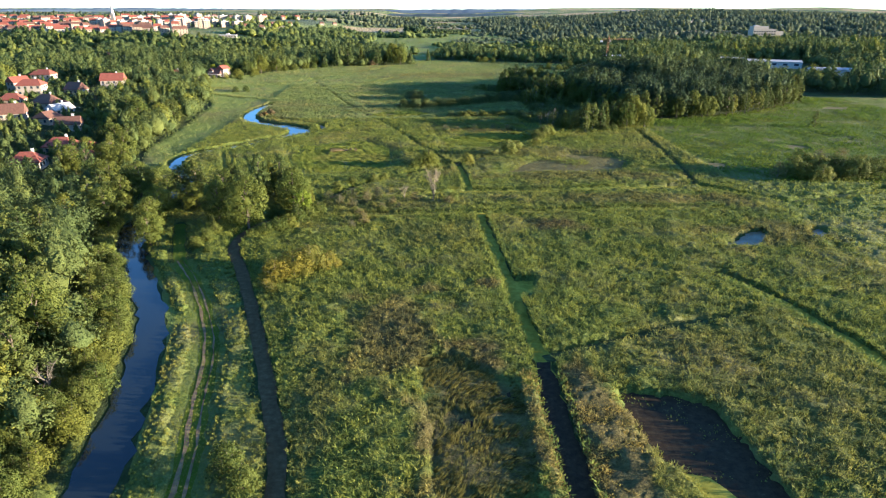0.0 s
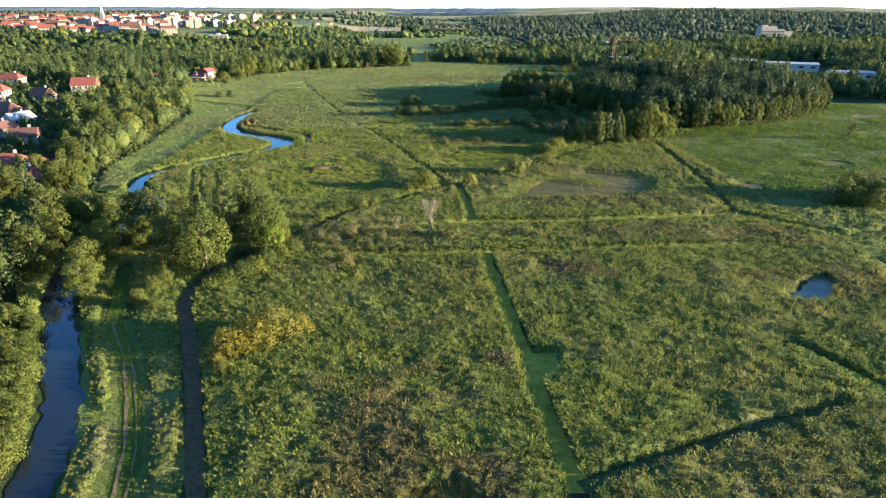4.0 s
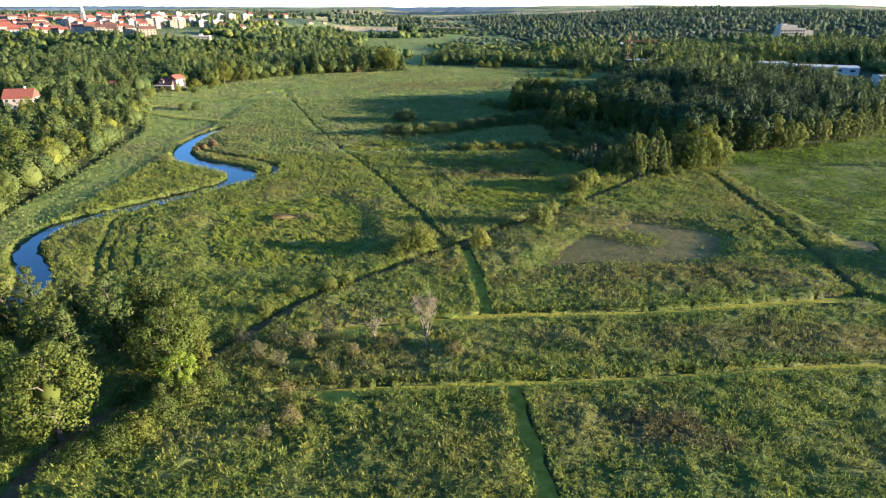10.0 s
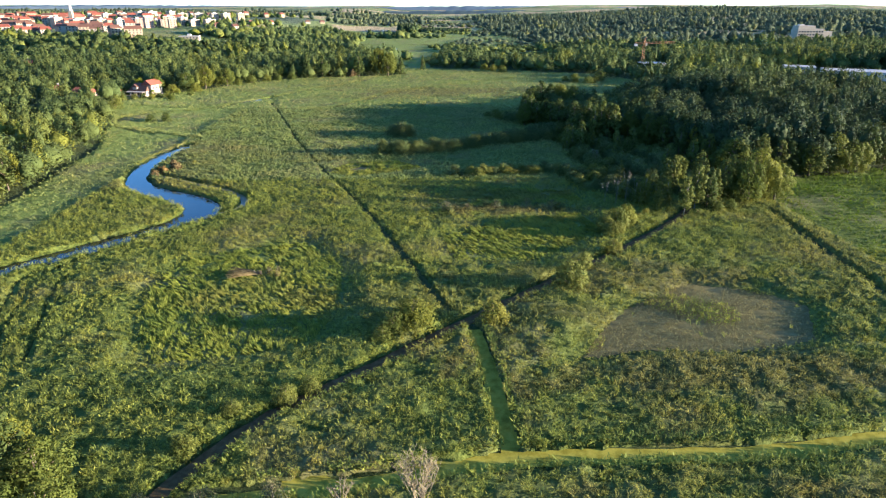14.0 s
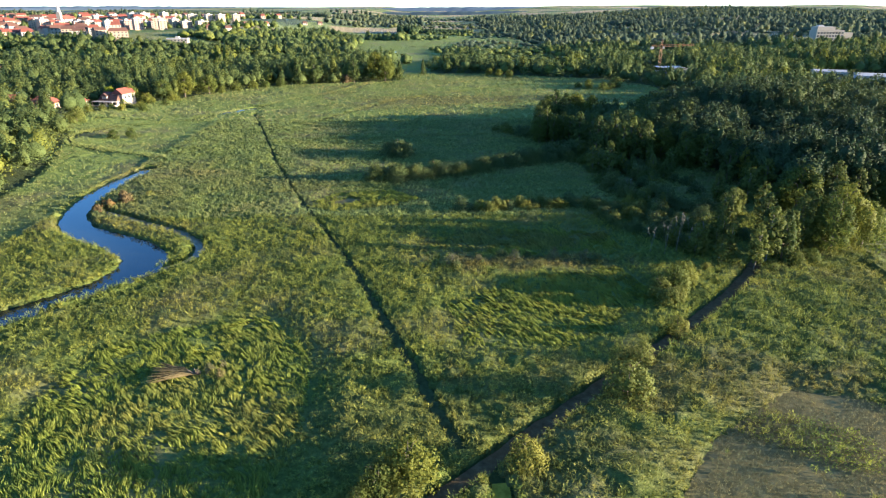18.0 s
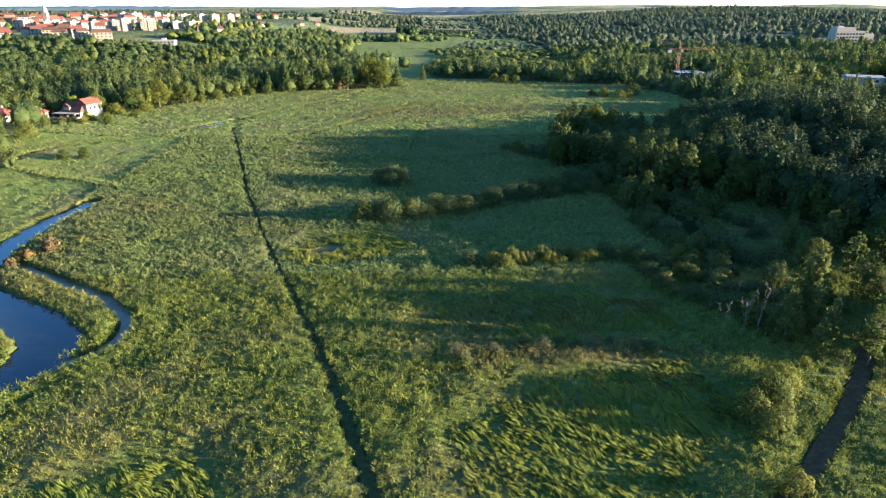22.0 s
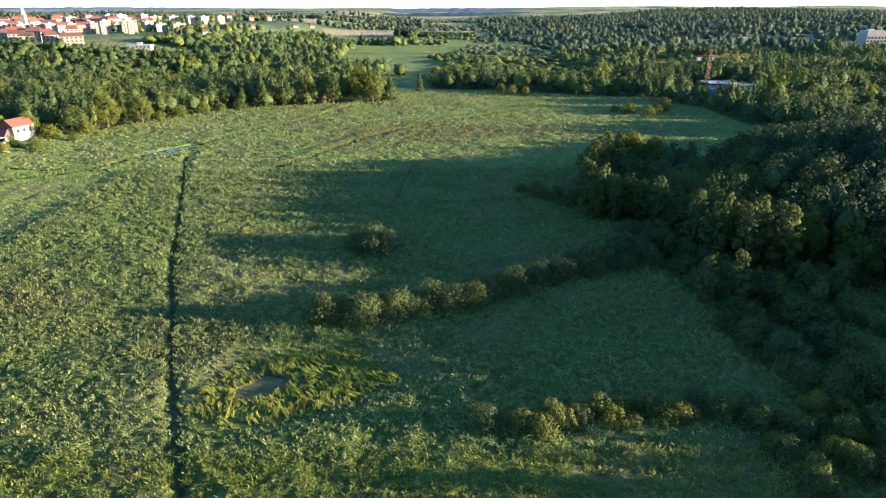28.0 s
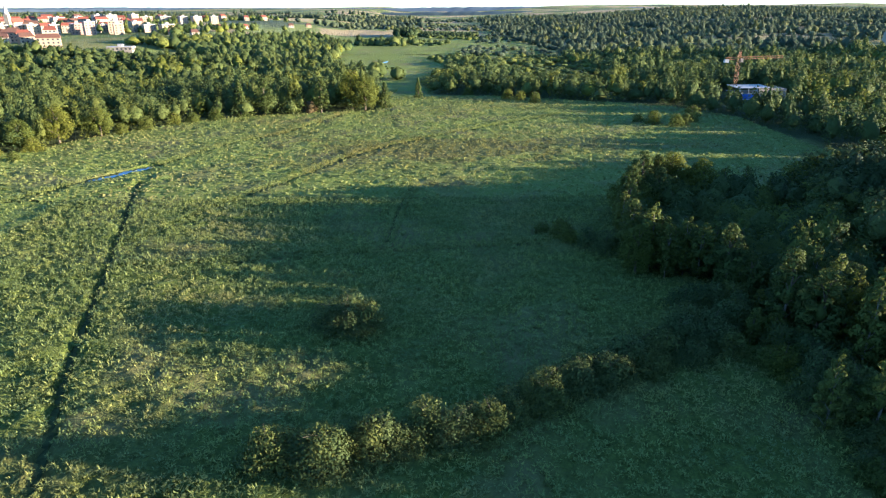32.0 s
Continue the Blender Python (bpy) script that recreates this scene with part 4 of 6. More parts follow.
def hull(rs, z0, z1, radius, profile, blobs, level, fill=0.74):
    """The dense inner body of a crown: the outer skin of many lobes, uneven all over."""
    cen, rad = [], []
    for i in range(blobs):
        u = (i + rs.uniform(0.1, 0.9)) / blobs
        env = radius * float(np.interp(u, np.linspace(0, 1, len(profile)), profile))
        a = i * 2.399 + rs.uniform(-0.5, 0.5)
        br = (0.26 + 0.24 * rs.rand()) * radius
        d = max(env - br * 0.6, 0) * math.sqrt(rs.uniform(0.3, 1.1))
        cen.append((d * math.cos(a), d * math.sin(a), u * (z1 - z0)))
        rad.append(br)
    cen, rad = np.array(cen), np.array(rad)
    mid = np.array([0, 0, 0.45 * (z1 - z0)])
    stretch = np.array([1, 1, max(0.5 * (z1 - z0) / radius, 0.7)])
    D, F = BALLS[level]
    W = D * stretch
    W /= np.linalg.norm(W, axis=1)[:, None]
    C = cen - mid
    dot = W @ C.T
    under = rad[None] ** 2 - ((C ** 2).sum(1)[None] - dot ** 2)
    reach = np.where(under > 0, dot + np.sqrt(np.maximum(under, 0)), 0.25 * radius)
    r = np.maximum(reach.max(1), 0.3 * radius) * rs.uniform(0.88, 1.12, len(W)) * fill
    v = W * r[:, None] + mid + np.array([0, 0, z0])
    return v, F, D


def tree_kind(name, seed, tall, radius, base, profile, blobs, leaves, size, leaf, bark, label, category, trunk=0.25, boughs=7, flat=0.8):
    rs = np.random.RandomState(seed)
    root = new(name)
    tagged(root, label, category, name.replace("_", " ") + "s of the valley")
    part("trunk", mesh_np("trunk", *limbs(rs, tall, trunk, radius, boughs, base / tall), bark), root)
    v, f, n = crown(rs, base, tall - radius * 0.2, radius, profile, blobs, leaves, size, flat, 0.85, 0.0 if category == "shrub" else 1.0)
    if leaf is not WITHERED:
        body, bf, bn = hull(rs, base, tall - radius * 0.3, radius, profile, blobs, 1, 0.28)
        v, f, n = np.concatenate([body, v]), np.concatenate([bf, f + len(body)]), np.concatenate([bn, n])
    part("crown", mesh_np("crown", v, f, leaf, n), root)
    root.location = (0, 0, -500)
    return root


ROUND = (0.55, 0.9, 1.0, 0.95, 0.75, 0.35)
SLIM = (0.5, 0.9, 1.0, 0.85, 0.6, 0.25)
CONE = (1.0, 0.92, 0.75, 0.55, 0.33, 0.1)
TOP = (0.35, 0.8, 1.0, 0.9, 0.5)
DOME = (0.95, 1.0, 0.9, 0.7, 0.4)
KINDS = {
    "oak": [tree_kind("oak_tree", s, 15, 5.6, 2.4, ROUND, 40, 6800, 0.34, OAK, BARK, "broad dark green oak with a lumpy crown", "tree", 0.4, 8) for s in (1, 2, 3)],
    "alder": [tree_kind("alder_tree", s, 16, 3.6, 2.0, SLIM, 40, 3400, 0.36, ALDER, BARK, "tall dark green alder at the wood's edge", "tree", 0.26, 9) for s in (4, 5, 6)],
    "birch": [tree_kind("birch_tree", s, 15, 2.7, 2.4, SLIM, 34, 2600, 0.34, BIRCH, BIRCH_BARK, "slim light green birch with white bark", "tree", 0.16, 9) for s in (7, 8)],
    "spruce": [tree_kind("spruce_tree", s, 15, 3.4, 0.8, CONE, 40, 3000, 0.38, ALDER, BARK, "cone-shaped dark green tree", "tree", 0.22, 9) for s in (9,)],
    "shrub": [tree_kind("willow_shrub", s, 5.0, 3.1, 0.3, DOME, 30, 2900, 0.2, WILLOW, BARK, "low grey-green willow shrub", "shrub", 0.1, 6) for s in (13, 14, 15)],
    "gold": [tree_kind("golden_shrub", s, 6.0, 3.4, 0.8, DOME, 26, 3000, 0.2, GOLD, DEADWOOD, "golden yellow spreading shrub in reeds", "shrub", 0.13, 12) for s in (23, 27)],
    "lime": [tree_kind("lime_green_willow", 28, 8.5, 3.0, 0.8, ROUND, 30, 3600, 0.27, LIME, BARK, "bright lime-green young willow by the path", "tree", 0.15, 8)],
    "grey": [tree_kind("grey_willow", s, 5.2, 3.3, 0.2, DOME, 36, 3400, 0.19, GREY_WILLOW, BARK, "dense rounded grey-green willow bush", "shrub", 0.1, 6) for s in (24, 25, 26)],
    "yellow": [tree_kind("yellowing_shrub", s, 5.0, 2.8, 0.4, DOME, 26, 3000, 0.2, YELLOW, BARK, "yellow rounded shrub, yellowing by the path, sunlit-toned in hedges", "shrub", 0.1, 6) for s in (16, 17)],
    "poplar": [tree_kind("yellow_poplar", 18, 11, 1.8, 1.5, SLIM, 20, 900, 0.5, YELLOW, BARK, "slim tree turning golden yellow", "tree", 0.15, 6)],
    "withered": [tree_kind("withered_shrub", s, 5.0, 2.1, 0.8, DOME, 26, 1500, 0.15, WITHERED, TWIG, "half-bare grey-brown shrub with thin twigs", "shrub", 0.08, 14) for s in (21, 22)],
    "rust": [tree_kind("rusty_shrub", 19, 2.8, 1.8, 0.3, DOME, 14, 700, 0.36, RUST, BARK, "low rust-brown shrub beside the creek", "shrub", 0.08, 5)],
}
used = set()
trng = random.Random(5)


def plant(kind, x, y, scale=1.0, tall=None, label=""):
    """Sets a tree of a kind at a place; the first of each kind is the built one, the rest are copies."""
    pick = trng.choice(KINDS[kind])
    m = Matrix.LocRotScale((x, y, h1(x, y) - 0.1), Euler((0, 0, trng.uniform(0, 6.28))), (scale * trng.uniform(0.92, 1.08), scale * trng.uniform(0.92, 1.08), tall or scale * trng.uniform(0.92, 1.1)))
    if pick.name in used:
        ob = copy_thing(pick, m @ Matrix.Diagonal((1 / pick.scale.x, 1 / pick.scale.y, 1 / pick.scale.z, 1)))
    else:
        used.add(pick.name)
        pick.matrix_basis = m
        ob = pick
    if label:
        tagged(ob, label)
    return ob


# clump between the river and the path, and the trees round it
for x, y, k, s in ((-53, 161, "oak", 0.95), (-62, 165, "oak", 0.8), (-55, 183, "alder", 0.95), (-44, 177, "oak", 0.85), (-65, 181, "oak", 0.75), (-72, 176, "oak", 0.7), (-50, 188, "alder", 0.85), (-58, 175, "alder", 0.8), (-76, 188, "alder", 0.75), (-66, 192, "alder", 0.7), (-42, 181, "oak", 0.62), (-46, 187, "oak", 0.7), (-53, 191, "oak", 0.7), (-39, 178, "birch", 0.42), (-61, 157, "birch", 0.4)):
    plant(k, x, y, s)
for x, y, k, s in ((-47, 156, "shrub", 0.8), (-44, 158, "shrub", 0.9), (-42, 161, "shrub", 0.95), (-40, 164, "shrub", 1.0), (-38, 168, "shrub", 0.95), (-36, 172, "shrub", 0.9), (-41, 168, "shrub", 1.0), (-60, 155, "shrub", 0.8), (-61, 151, "shrub", 0.8), (-62, 146, "shrub", 0.7), (-47, 170, "shrub", 0.9), (-58, 144, "shrub", 0.6), (-30, 66, "shrub", 0.9), (-27, 62, "shrub", 0.8), (-18, 174, "yellow", 0.5), (-22, 166, "shrub", 0.5)):
    plant(k, x, y, s)
for x, y, s in ((-37.5, 125.5, 0.95), (-34, 128, 1.2), (-30.5, 130, 1.15), (-27, 131.5, 0.85), (-33, 132, 1.0), (-38.5, 122, 0.45), (-37, 119.5, 0.5)):
    plant("gold", x, y, s)
plant("lime", -40, 171, 1.0)
for x, y, k, s in ((-74, 148, "oak", 0.6), (-77, 156, "oak", 0.7), (-79, 166, "oak", 0.75), (-80, 177, "oak", 0.75), (-80, 190, "oak", 0.7), (-79, 200, "alder", 0.65), (-90, 160, "oak", 0.8), (-93, 176, "oak", 0.8), (-95, 192, "oak", 0.75), (-97, 206, "shrub", 1.2)):
    plant(k, x, y, s)
# left bank
lw = random.Random(21)
for i in range(95):
    y = 62 + i * 3.0 + lw.uniform(-2, 2)
    edge = float(np.interp(y, [30, 82, 106, 133, 152, 190, 214, 260, 300, 380], [-53, -57, -64, -79, -93, -96, -111, -125, -127, -137]))
    x = edge - lw.uniform(0, 5) - (lw.random() ** 1.5) * 22
    if y < 128 and x > edge - 9:
        plant(lw.choice(["shrub", "birch", "alder"]), x - 8, y, lw.uniform(0.55, 0.8))
    else:
        plant(lw.choice(["oak", "alder", "oak", "birch", "shrub"]), x, y, lw.uniform(0.6, 0.95))
for i in range(62):
    y = 56 + i * 1.35 + lw.uniform(-1, 1)
    edge = float(np.interp(y, [30, 82, 106, 133, 152], [-52, -55.5, -62, -76, -90]))
    plant("shrub", edge + 1.2 - (i % 3) * 3.0 - lw.uniform(0.3, 2.2), y, lw.uniform(0.6, 1.05))
for i in range(34):
    y = lw.uniform(58, 128)
    edge = float(np.interp(y, [30, 82, 106, 133], [-56, -59, -66, -80]))
    plant(lw.choice(["shrub", "shrub", "birch", "yellow", "alder"]), edge - lw.uniform(2, 24), y, lw.uniform(0.5, 0.95))
# shrubs along the path and on the marsh
for x, y, k, s in ((-4.5, 230, "shrub", 1.4), (-8, 228, "shrub", 1.0), (-10, 225.5, "shrub", 0.75), (10, 232.5, "yellow", 0.95), (27, 246.5, "yellow", 1.4), (32, 256.5, "yellow", 0.95), (47, 283, "shrub", 1.15), (43.5, 281, "yellow", 0.95), (46, 278, "yellow", 0.8), (50, 286, "shrub", 1.1), (41.5, 266, "yellow", 0.75), (58, 293, "yellow", 0.5), (55, 290, "yellow", 0.45), (72, 292, "shrub", 0.6), (79, 296, "shrub", 0.8), (83, 297, "shrub", 0.8), (-23, 208, "yellow", 0.7), (-20, 211, "yellow", 0.6), (-30, 205, "yellow", 0.6), (-34, 197, "yellow", 0.7), (-56, 314, "yellow", 0.55), (-90, 345, "rust", 1.2), (-92, 349, "rust", 1.1), (-93, 341, "rust", 1.1), (-94, 337, "rust", 0.9), (-86, 352, "yellow", 0.5), (-14, 403, "grey", 1.45), (-17, 402, "grey", 1.2), (-11, 402, "grey", 1.25), (-14, 400, "grey", 1.1), (126, 210, "yellow", 1.2), (133, 214, "yellow", 1.5), (140, 216, "shrub", 1.6), (147, 214, "yellow", 1.5), (137, 210, "shrub", 1.2), (122, 209, "birch", 0.4), (124, 214, "yellow", 1.5), (130, 206, "yellow", 1.3), (143, 209, "yellow", 1.7), (151, 217, "yellow", 1.6), (129, 218, "yellow", 1.7), (136, 219, "withered", 1.9), (145, 221, "withered", 1.8), (118, 212, "withered", 1.3), (153, 210, "yellow", 1.9), (185, 306, "poplar", 0.8), (203, 371, "poplar", 1.0), (211, 378, "poplar", 1.15), (220, 384, "poplar", 1.2), (206, 375, "poplar", 0.8), (3, 183, "shrub", 0.8)):
    plant(k, x, y, s)
# hedges of shrubs in the wood's shade
for line, s, n in (([(-20, 366), (-9, 368), (5, 373), (19, 381), (33, 389), (50, 400), (60, 406)], 1.06, 74), ([(8, 334), (24, 337), (40, 337), (52, 333), (62, 330)], 0.78, 40), ([(44, 332), (46, 320), (52, 313), (60, 306)], 0.75, 14), ([(62, 330), (58, 345), (54, 360), (58, 376), (64, 388)], 0.85, 36), ([(52, 338), (66, 340), (68, 360), (70, 380)], 0.85, 20), ([(36, 388), (48, 392), (58, 398)], 0.95, 14), ([(58, 392), (62, 375), (66, 362), (66, 349), (65, 340)], 1.05, 28), ([(64, 338), (60, 330), (58, 326)], 0.7, 8), ([(54, 388), (56, 372), (58, 360), (57, 350)], 0.9, 18), ([(66, 400), (74, 384), (78, 366), (80, 350)], 0.8, 12), ([(50, 330), (58, 322), (66, 316), (74, 312)], 0.9, 16), ([(44, 404), (56, 410), (66, 414)], 1.0, 14), ([(2, 296), (12, 299), (24, 300), (36, 299)], 0.5, 7)):
    pts = curve(line, 0.5)
    for i in range(n):
        x, y = pts[min(int((i + 0.5) / n * len(pts)), len(pts) - 1)]
        kind = "grey"
        # The row that sunlight reaches is toned yellow by mixing in yellow-leaved shrubs.
        if 325 < y < 345 and x < 60:
            kind = lw.choice(["yellow", "yellow", "grey", "shrub"])
        elif x > 50 and s > 0.75 and lw.random() < 0.4:
            kind = "birch" if lw.random() < 0.5 else "shrub"
        plant(kind, x + lw.uniform(-1.8, 1.8), y + lw.uniform(-1.8, 1.8), s * (0.45 if kind == "birch" else 1.0) * lw.uniform(0.75, 1.2))
for x, y, s in ((2.0, 180.5, 0.8), (-20, 187, 0.9), (-23, 183, 0.9), (-15, 181, 0.7), (-28, 186, 1.0), (-31, 181, 0.9), (-18, 176, 0.6), (-24, 170, 0.7), (-27, 178, 0.8), (-9, 184, 0.7), (-22, 163, 0.8), (-25, 160, 0.6), (-35, 186, 0.8), (-13, 177, 0.5), (3, 296, 0.8), (9, 298, 0.6), (17, 299, 0.7), (26, 300, 0.7), (33, 299, 0.7)):
    plant("withered", x, y, s)
# shrubs round the far end of the marsh
for x, y, k, s in ((23, 696, "shrub", 1.2), (45, 676, "shrub", 1.3), (52, 672, "shrub", 1.2), (59, 664, "shrub", 1.2), (71, 684, "poplar", 1.25), (61, 690, "rust", 2.6), (-7, 684, "spruce", 0.8), (112, 590, "shrub", 1.3), (118, 594, "yellow", 1.1), (104, 596, "shrub", 1.3), (124, 602, "yellow", 1.5), (98, 600, "shrub", 1.0), (67, 446, "rust", 1.4), (32, 447, "shrub", 1.1), (28, 450, "shrub", 0.8), (-136, 437, "shrub", 0.9), (-130, 440, "shrub", 0.9), (-166, 466, "yellow", 1.6), (-170, 456, "yellow", 1.2), (-195, 472, "yellow", 2.0), (-24, 646, "spruce", 1.0), (-34, 640, "oak", 1.2), (-41, 642, "oak", 1.3), (-56, 634, "alder", 1.1), (-62, 634, "rust", 2.4), (-71, 634, "spruce", 1.2), (-83, 626, "alder", 1.2), (-94, 622, "spruce", 1.2), (-104, 614, "shrub", 1.3), (-113, 608, "shrub", 1.1), (-120, 602, "shrub", 1.2), (-128, 590, "shrub", 1.4), (-134, 580, "shrub", 1.2), (-140, 574, "oak", 0.9), (-150, 560, "oak", 1.0), (-158, 548, "oak", 0.9), (-152, 545, "shrub", 1.3), (-162, 534, "shrub", 1.4), (-150, 530, "shrub", 0.9)):
    plant(k, x, y, s)
for x, y, k, s in ((-166, 514, "lime", 0.6), (-162, 512, "shrub", 0.8), (-158, 516, "shrub", 1.0), (-168, 505, "shrub", 0.8), (-172, 503, "yellow", 0.7), (-180, 503, "shrub", 0.9), (-163, 505, "yellow", 0.8), (-154, 510, "shrub", 0.9), (-186, 508, "alder", 0.6), (-152, 505, "shrub", 0.7), (-176, 497, "shrub", 0.8), (-190, 500, "birch", 0.6), (-182, 534, "lime", 1.2), (-172, 536, "oak", 0.8)):
    plant(k, x, y, s)
# edge of the wood
for x, y, k, s in ((69, 294, "birch", 0.8), (73, 297, "birch", 0.9), (77, 298, "spruce", 0.85), (80, 301, "spruce", 0.8), (91, 303, "oak", 0.85), (95, 307, "oak", 1.0), (101, 307, "oak", 0.8), (88, 309, "alder", 0.95), (97, 313, "alder", 1.0), (84, 305, "alder", 0.85), (62, 296, "birch", 0.5), (60, 300, "birch", 0.45), (64, 303, "birch", 0.45), (57, 303, "birch", 0.35)):
    plant(k, x, y, s)
edge = curve(WOOD + WOOD[:1], 4.5)
for x, y in edge:
    k = lw.choice(["alder", "oak", "birch", "alder"])
    if x < 95:
        k = lw.choice(["birch", "birch", "alder", "oak"])
    if x > 150 and y < 440:
        k = lw.choice(["birch", "alder"])
    plant(k, x + lw.uniform(-2, 2), y + lw.uniform(-2, 2), lw.uniform(0.68, 0.95))
for x, y, s in ((66, 386, 1.05), (70, 390, 1.15), (74, 385, 1.05), (72, 374, 0.65), (68, 394, 0.9)):
    plant("birch", x, y, s)
for x, y, k, s in ((58, 300, "birch", 0.6), (61, 304, "birch", 0.7), (55, 306, "birch", 0.55), (63, 309, "birch", 0.65), (66, 300, "birch", 0.6), (68, 312, "alder", 0.5), (72, 318, "birch", 0.7), (76, 322, "birch", 0.75), (82, 316, "alder", 0.7), (80, 330, "oak", 0.6), (86, 326, "birch", 0.8), (48, 283, "yellow", 1.0), (51, 288, "yellow", 0.9), (44, 277, "yellow", 0.9), (70, 326, "grey", 1.0), (74, 334, "grey", 1.1), (68, 334, "grey", 1.0), (62, 318, "grey", 0.9), (56, 314, "grey", 0.8), (88, 338, "birch", 0.8)):
    plant(k, x, y, s)
# willows and birches in front of the dark wood
for x, y, k, s in ((43, 424, "oak", 0.72), (48, 421, "birch", 0.85), (51, 425, "oak", 0.8), (56, 423, "birch", 0.9), (60, 427, "oak", 0.75), (64, 424, "birch", 0.8), (40, 436, "grey", 1.2), (37, 440, "grey", 1.0), (44, 440, "grey", 1.1), (33, 443, "shrub", 0.9), (52, 372, "birch", 0.75), (57, 370, "birch", 0.85), (60, 374, "oak", 0.55), (55, 376, "birch", 0.65), (70, 366, "birch", 0.6), (73, 363, "birch", 0.55), (80, 340, "birch", 0.7), (82, 343, "birch", 0.65), (66, 305, "birch", 0.6), (78, 372, "birch", 0.7), (86, 380, "oak", 0.75), (90, 372, "birch", 0.8), (92, 360, "alder", 0.8), (90, 345, "birch", 0.6), (94, 334, "oak", 0.6), (76, 396, "birch", 0.9), (82, 392, "oak", 0.8)):
    plant(k, x, y, s)
for x, y in ((58, 470), (52, 460), (60, 462), (64, 475), (48, 448), (44, 432), (46, 425), (70, 480), (62, 392), (60, 398), (66, 396), (72, 386)):
    plant(lw.choice(["birch", "alder"]), x, y, lw.uniform(0.85, 1.1))


def forest(name, poly, step, kinds, mat, label, skip=None, leaves=70, leafsize=1.6, seed=1, edge=0.0, fill=0.82, stand=None, level=2, lift=0.35, uneven=0.22):
    """A wood of many trees as one body of leaf clumps: every tree has its own height, lobes and gaps."""
    rs = np.random.RandomState(seed)
    xs, ys = [p[0] for p in poly], [p[1] for p in poly]
    X, Y = np.meshgrid(np.arange(min(xs), max(xs), step), np.arange(min(ys), max(ys), step))
    x = X.ravel() + rs.uniform(-0.45, 0.45, X.size) * step
    y = Y.ravel() + rs.uniform(-0.45, 0.45, X.size) * step
    k = inside(x, y, poly)
    if skip is not None:
        k &= ~skip(x, y)
    x, y = x[k], y[k]
    pick = rs.randint(0, 6, len(x))
    z = height(x, y)
    rim = near_line(x, y, poly + poly[:1]) < edge
    verts, faces, norms, tint = [], [], [], []
    count = 0
    for fine in (0, 1):
        for j in range(6):
            tall, radius, base, prof = kinds[j % len(kinds)]
            radius = radius * rs.uniform(0.85, 1.15)
            many, size = (int(leaves * 1.9), leafsize * 0.75) if fine else (leaves, leafsize)
            body, bf, bn = hull(rs, base, tall - 0.3 * radius, radius, prof, 18, level, fill)
            P, lf, N = crown(rs, base, tall - 0.4 * radius, radius, prof, 22, many, size, 0.85, 0.8)
            lf = lf + len(body)
            bn, N = bn + np.array([0, 0, lift]), N + np.array([0, 0, lift])
            P, N, F = np.concatenate([body, P]), np.concatenate([bn, N]), np.concatenate([bf, lf])
            i = np.nonzero((pick == j) & (rim == bool(fine)))[0]
            a = rs.uniform(0, 6.28, len(i))
            s = rs.uniform(0.78, 1.18, len(i))
            hs = rs.uniform(0.72, 1.1, len(i)) * (1 + uneven * vnoise(x[i], y[i], 45, 4) + 0.1 * vnoise(x[i], y[i], 14, 5)) * (1.0 if stand is None else stand(x[i], y[i])) * np.where((y[i] > 730) & (x[i] > -20) & (x[i] < 130), 0.5, 1.0)
            c, sn = np.cos(a)[:, None], np.sin(a)[:, None]
            px = (P[None, :, 0] * c - P[None, :, 1] * sn) * s[:, None] + x[i][:, None]
            py = (P[None, :, 0] * sn + P[None, :, 1] * c) * s[:, None] + y[i][:, None]
            pz = P[None, :, 2] * hs[:, None] + z[i][:, None]
            verts.append(np.stack([px, py, pz], -1).reshape(-1, 3))
            norms.append(np.stack([N[None, :, 0] * c - N[None, :, 1] * sn, N[None, :, 0] * sn + N[None, :, 1] * c, np.repeat(N[None, :, 2], len(i), 0)], -1).reshape(-1, 3))
            faces.append((F[None] + (count + np.arange(len(i)) * len(P))[:, None, None]).reshape(-1, 3))
            count += len(i) * len(P)
            tint.append(np.repeat(np.clip(0.5 + 0.5 * rs.uniform(-1, 1, len(i)) * 0.8 + 0.42 * vnoise(x[i], y[i], 38, 6), 0, 1).astype(np.float32), len(P)))
    me = mesh_np(name, np.concatenate(verts), np.concatenate(faces), mat, np.concatenate(norms))
    me.attributes.new("plant", "FLOAT", "POINT").data.foreach_set("value", np.concatenate(tint))
    return tagged(new(name, me), label, "woodland", kind="stuff")


def near_village(x, y):
    """The village street with its gardens, where only low trees grow."""
    return near_line(x, y, [(-128, 222), (-146, 240), (-196, 318), (-228, 376), (-246, 425)]) < 25


def round_houses(x, y):
    k = ~near_village(x, y)
    for hx, hy in HOUSE_SPOTS:
        k |= np.hypot(x - hx, y - hy) < 8.5
    return k


def round_far_houses(x, y):
    k = np.zeros(len(x), bool)
    for hx, hy in HOUSE_SPOTS[12:]:
        k |= (np.abs(x - hx * 0.97) < 8) & (y > hy - 34) & (y < hy + 9)
    return k


BROAD = [(12, 6.0, 1.0, ROUND), (14, 4.8, 1.5, SLIM), (10, 6.0, 0.6, ROUND), (13, 5.6, 1.0, ROUND), (7, 5.2, 0.3, DOME), (14.5, 4.0, 1.5, SLIM)]
TALL = [(18, 5.6, 1.0, SLIM), (19, 5.0, 0.6, CONE), (15, 6.8, 1.0, ROUND), (18.5, 5.2, 1, SLIM), (12, 6.2, 0.5, ROUND), (16.5, 6.2, 1.0, ROUND)]
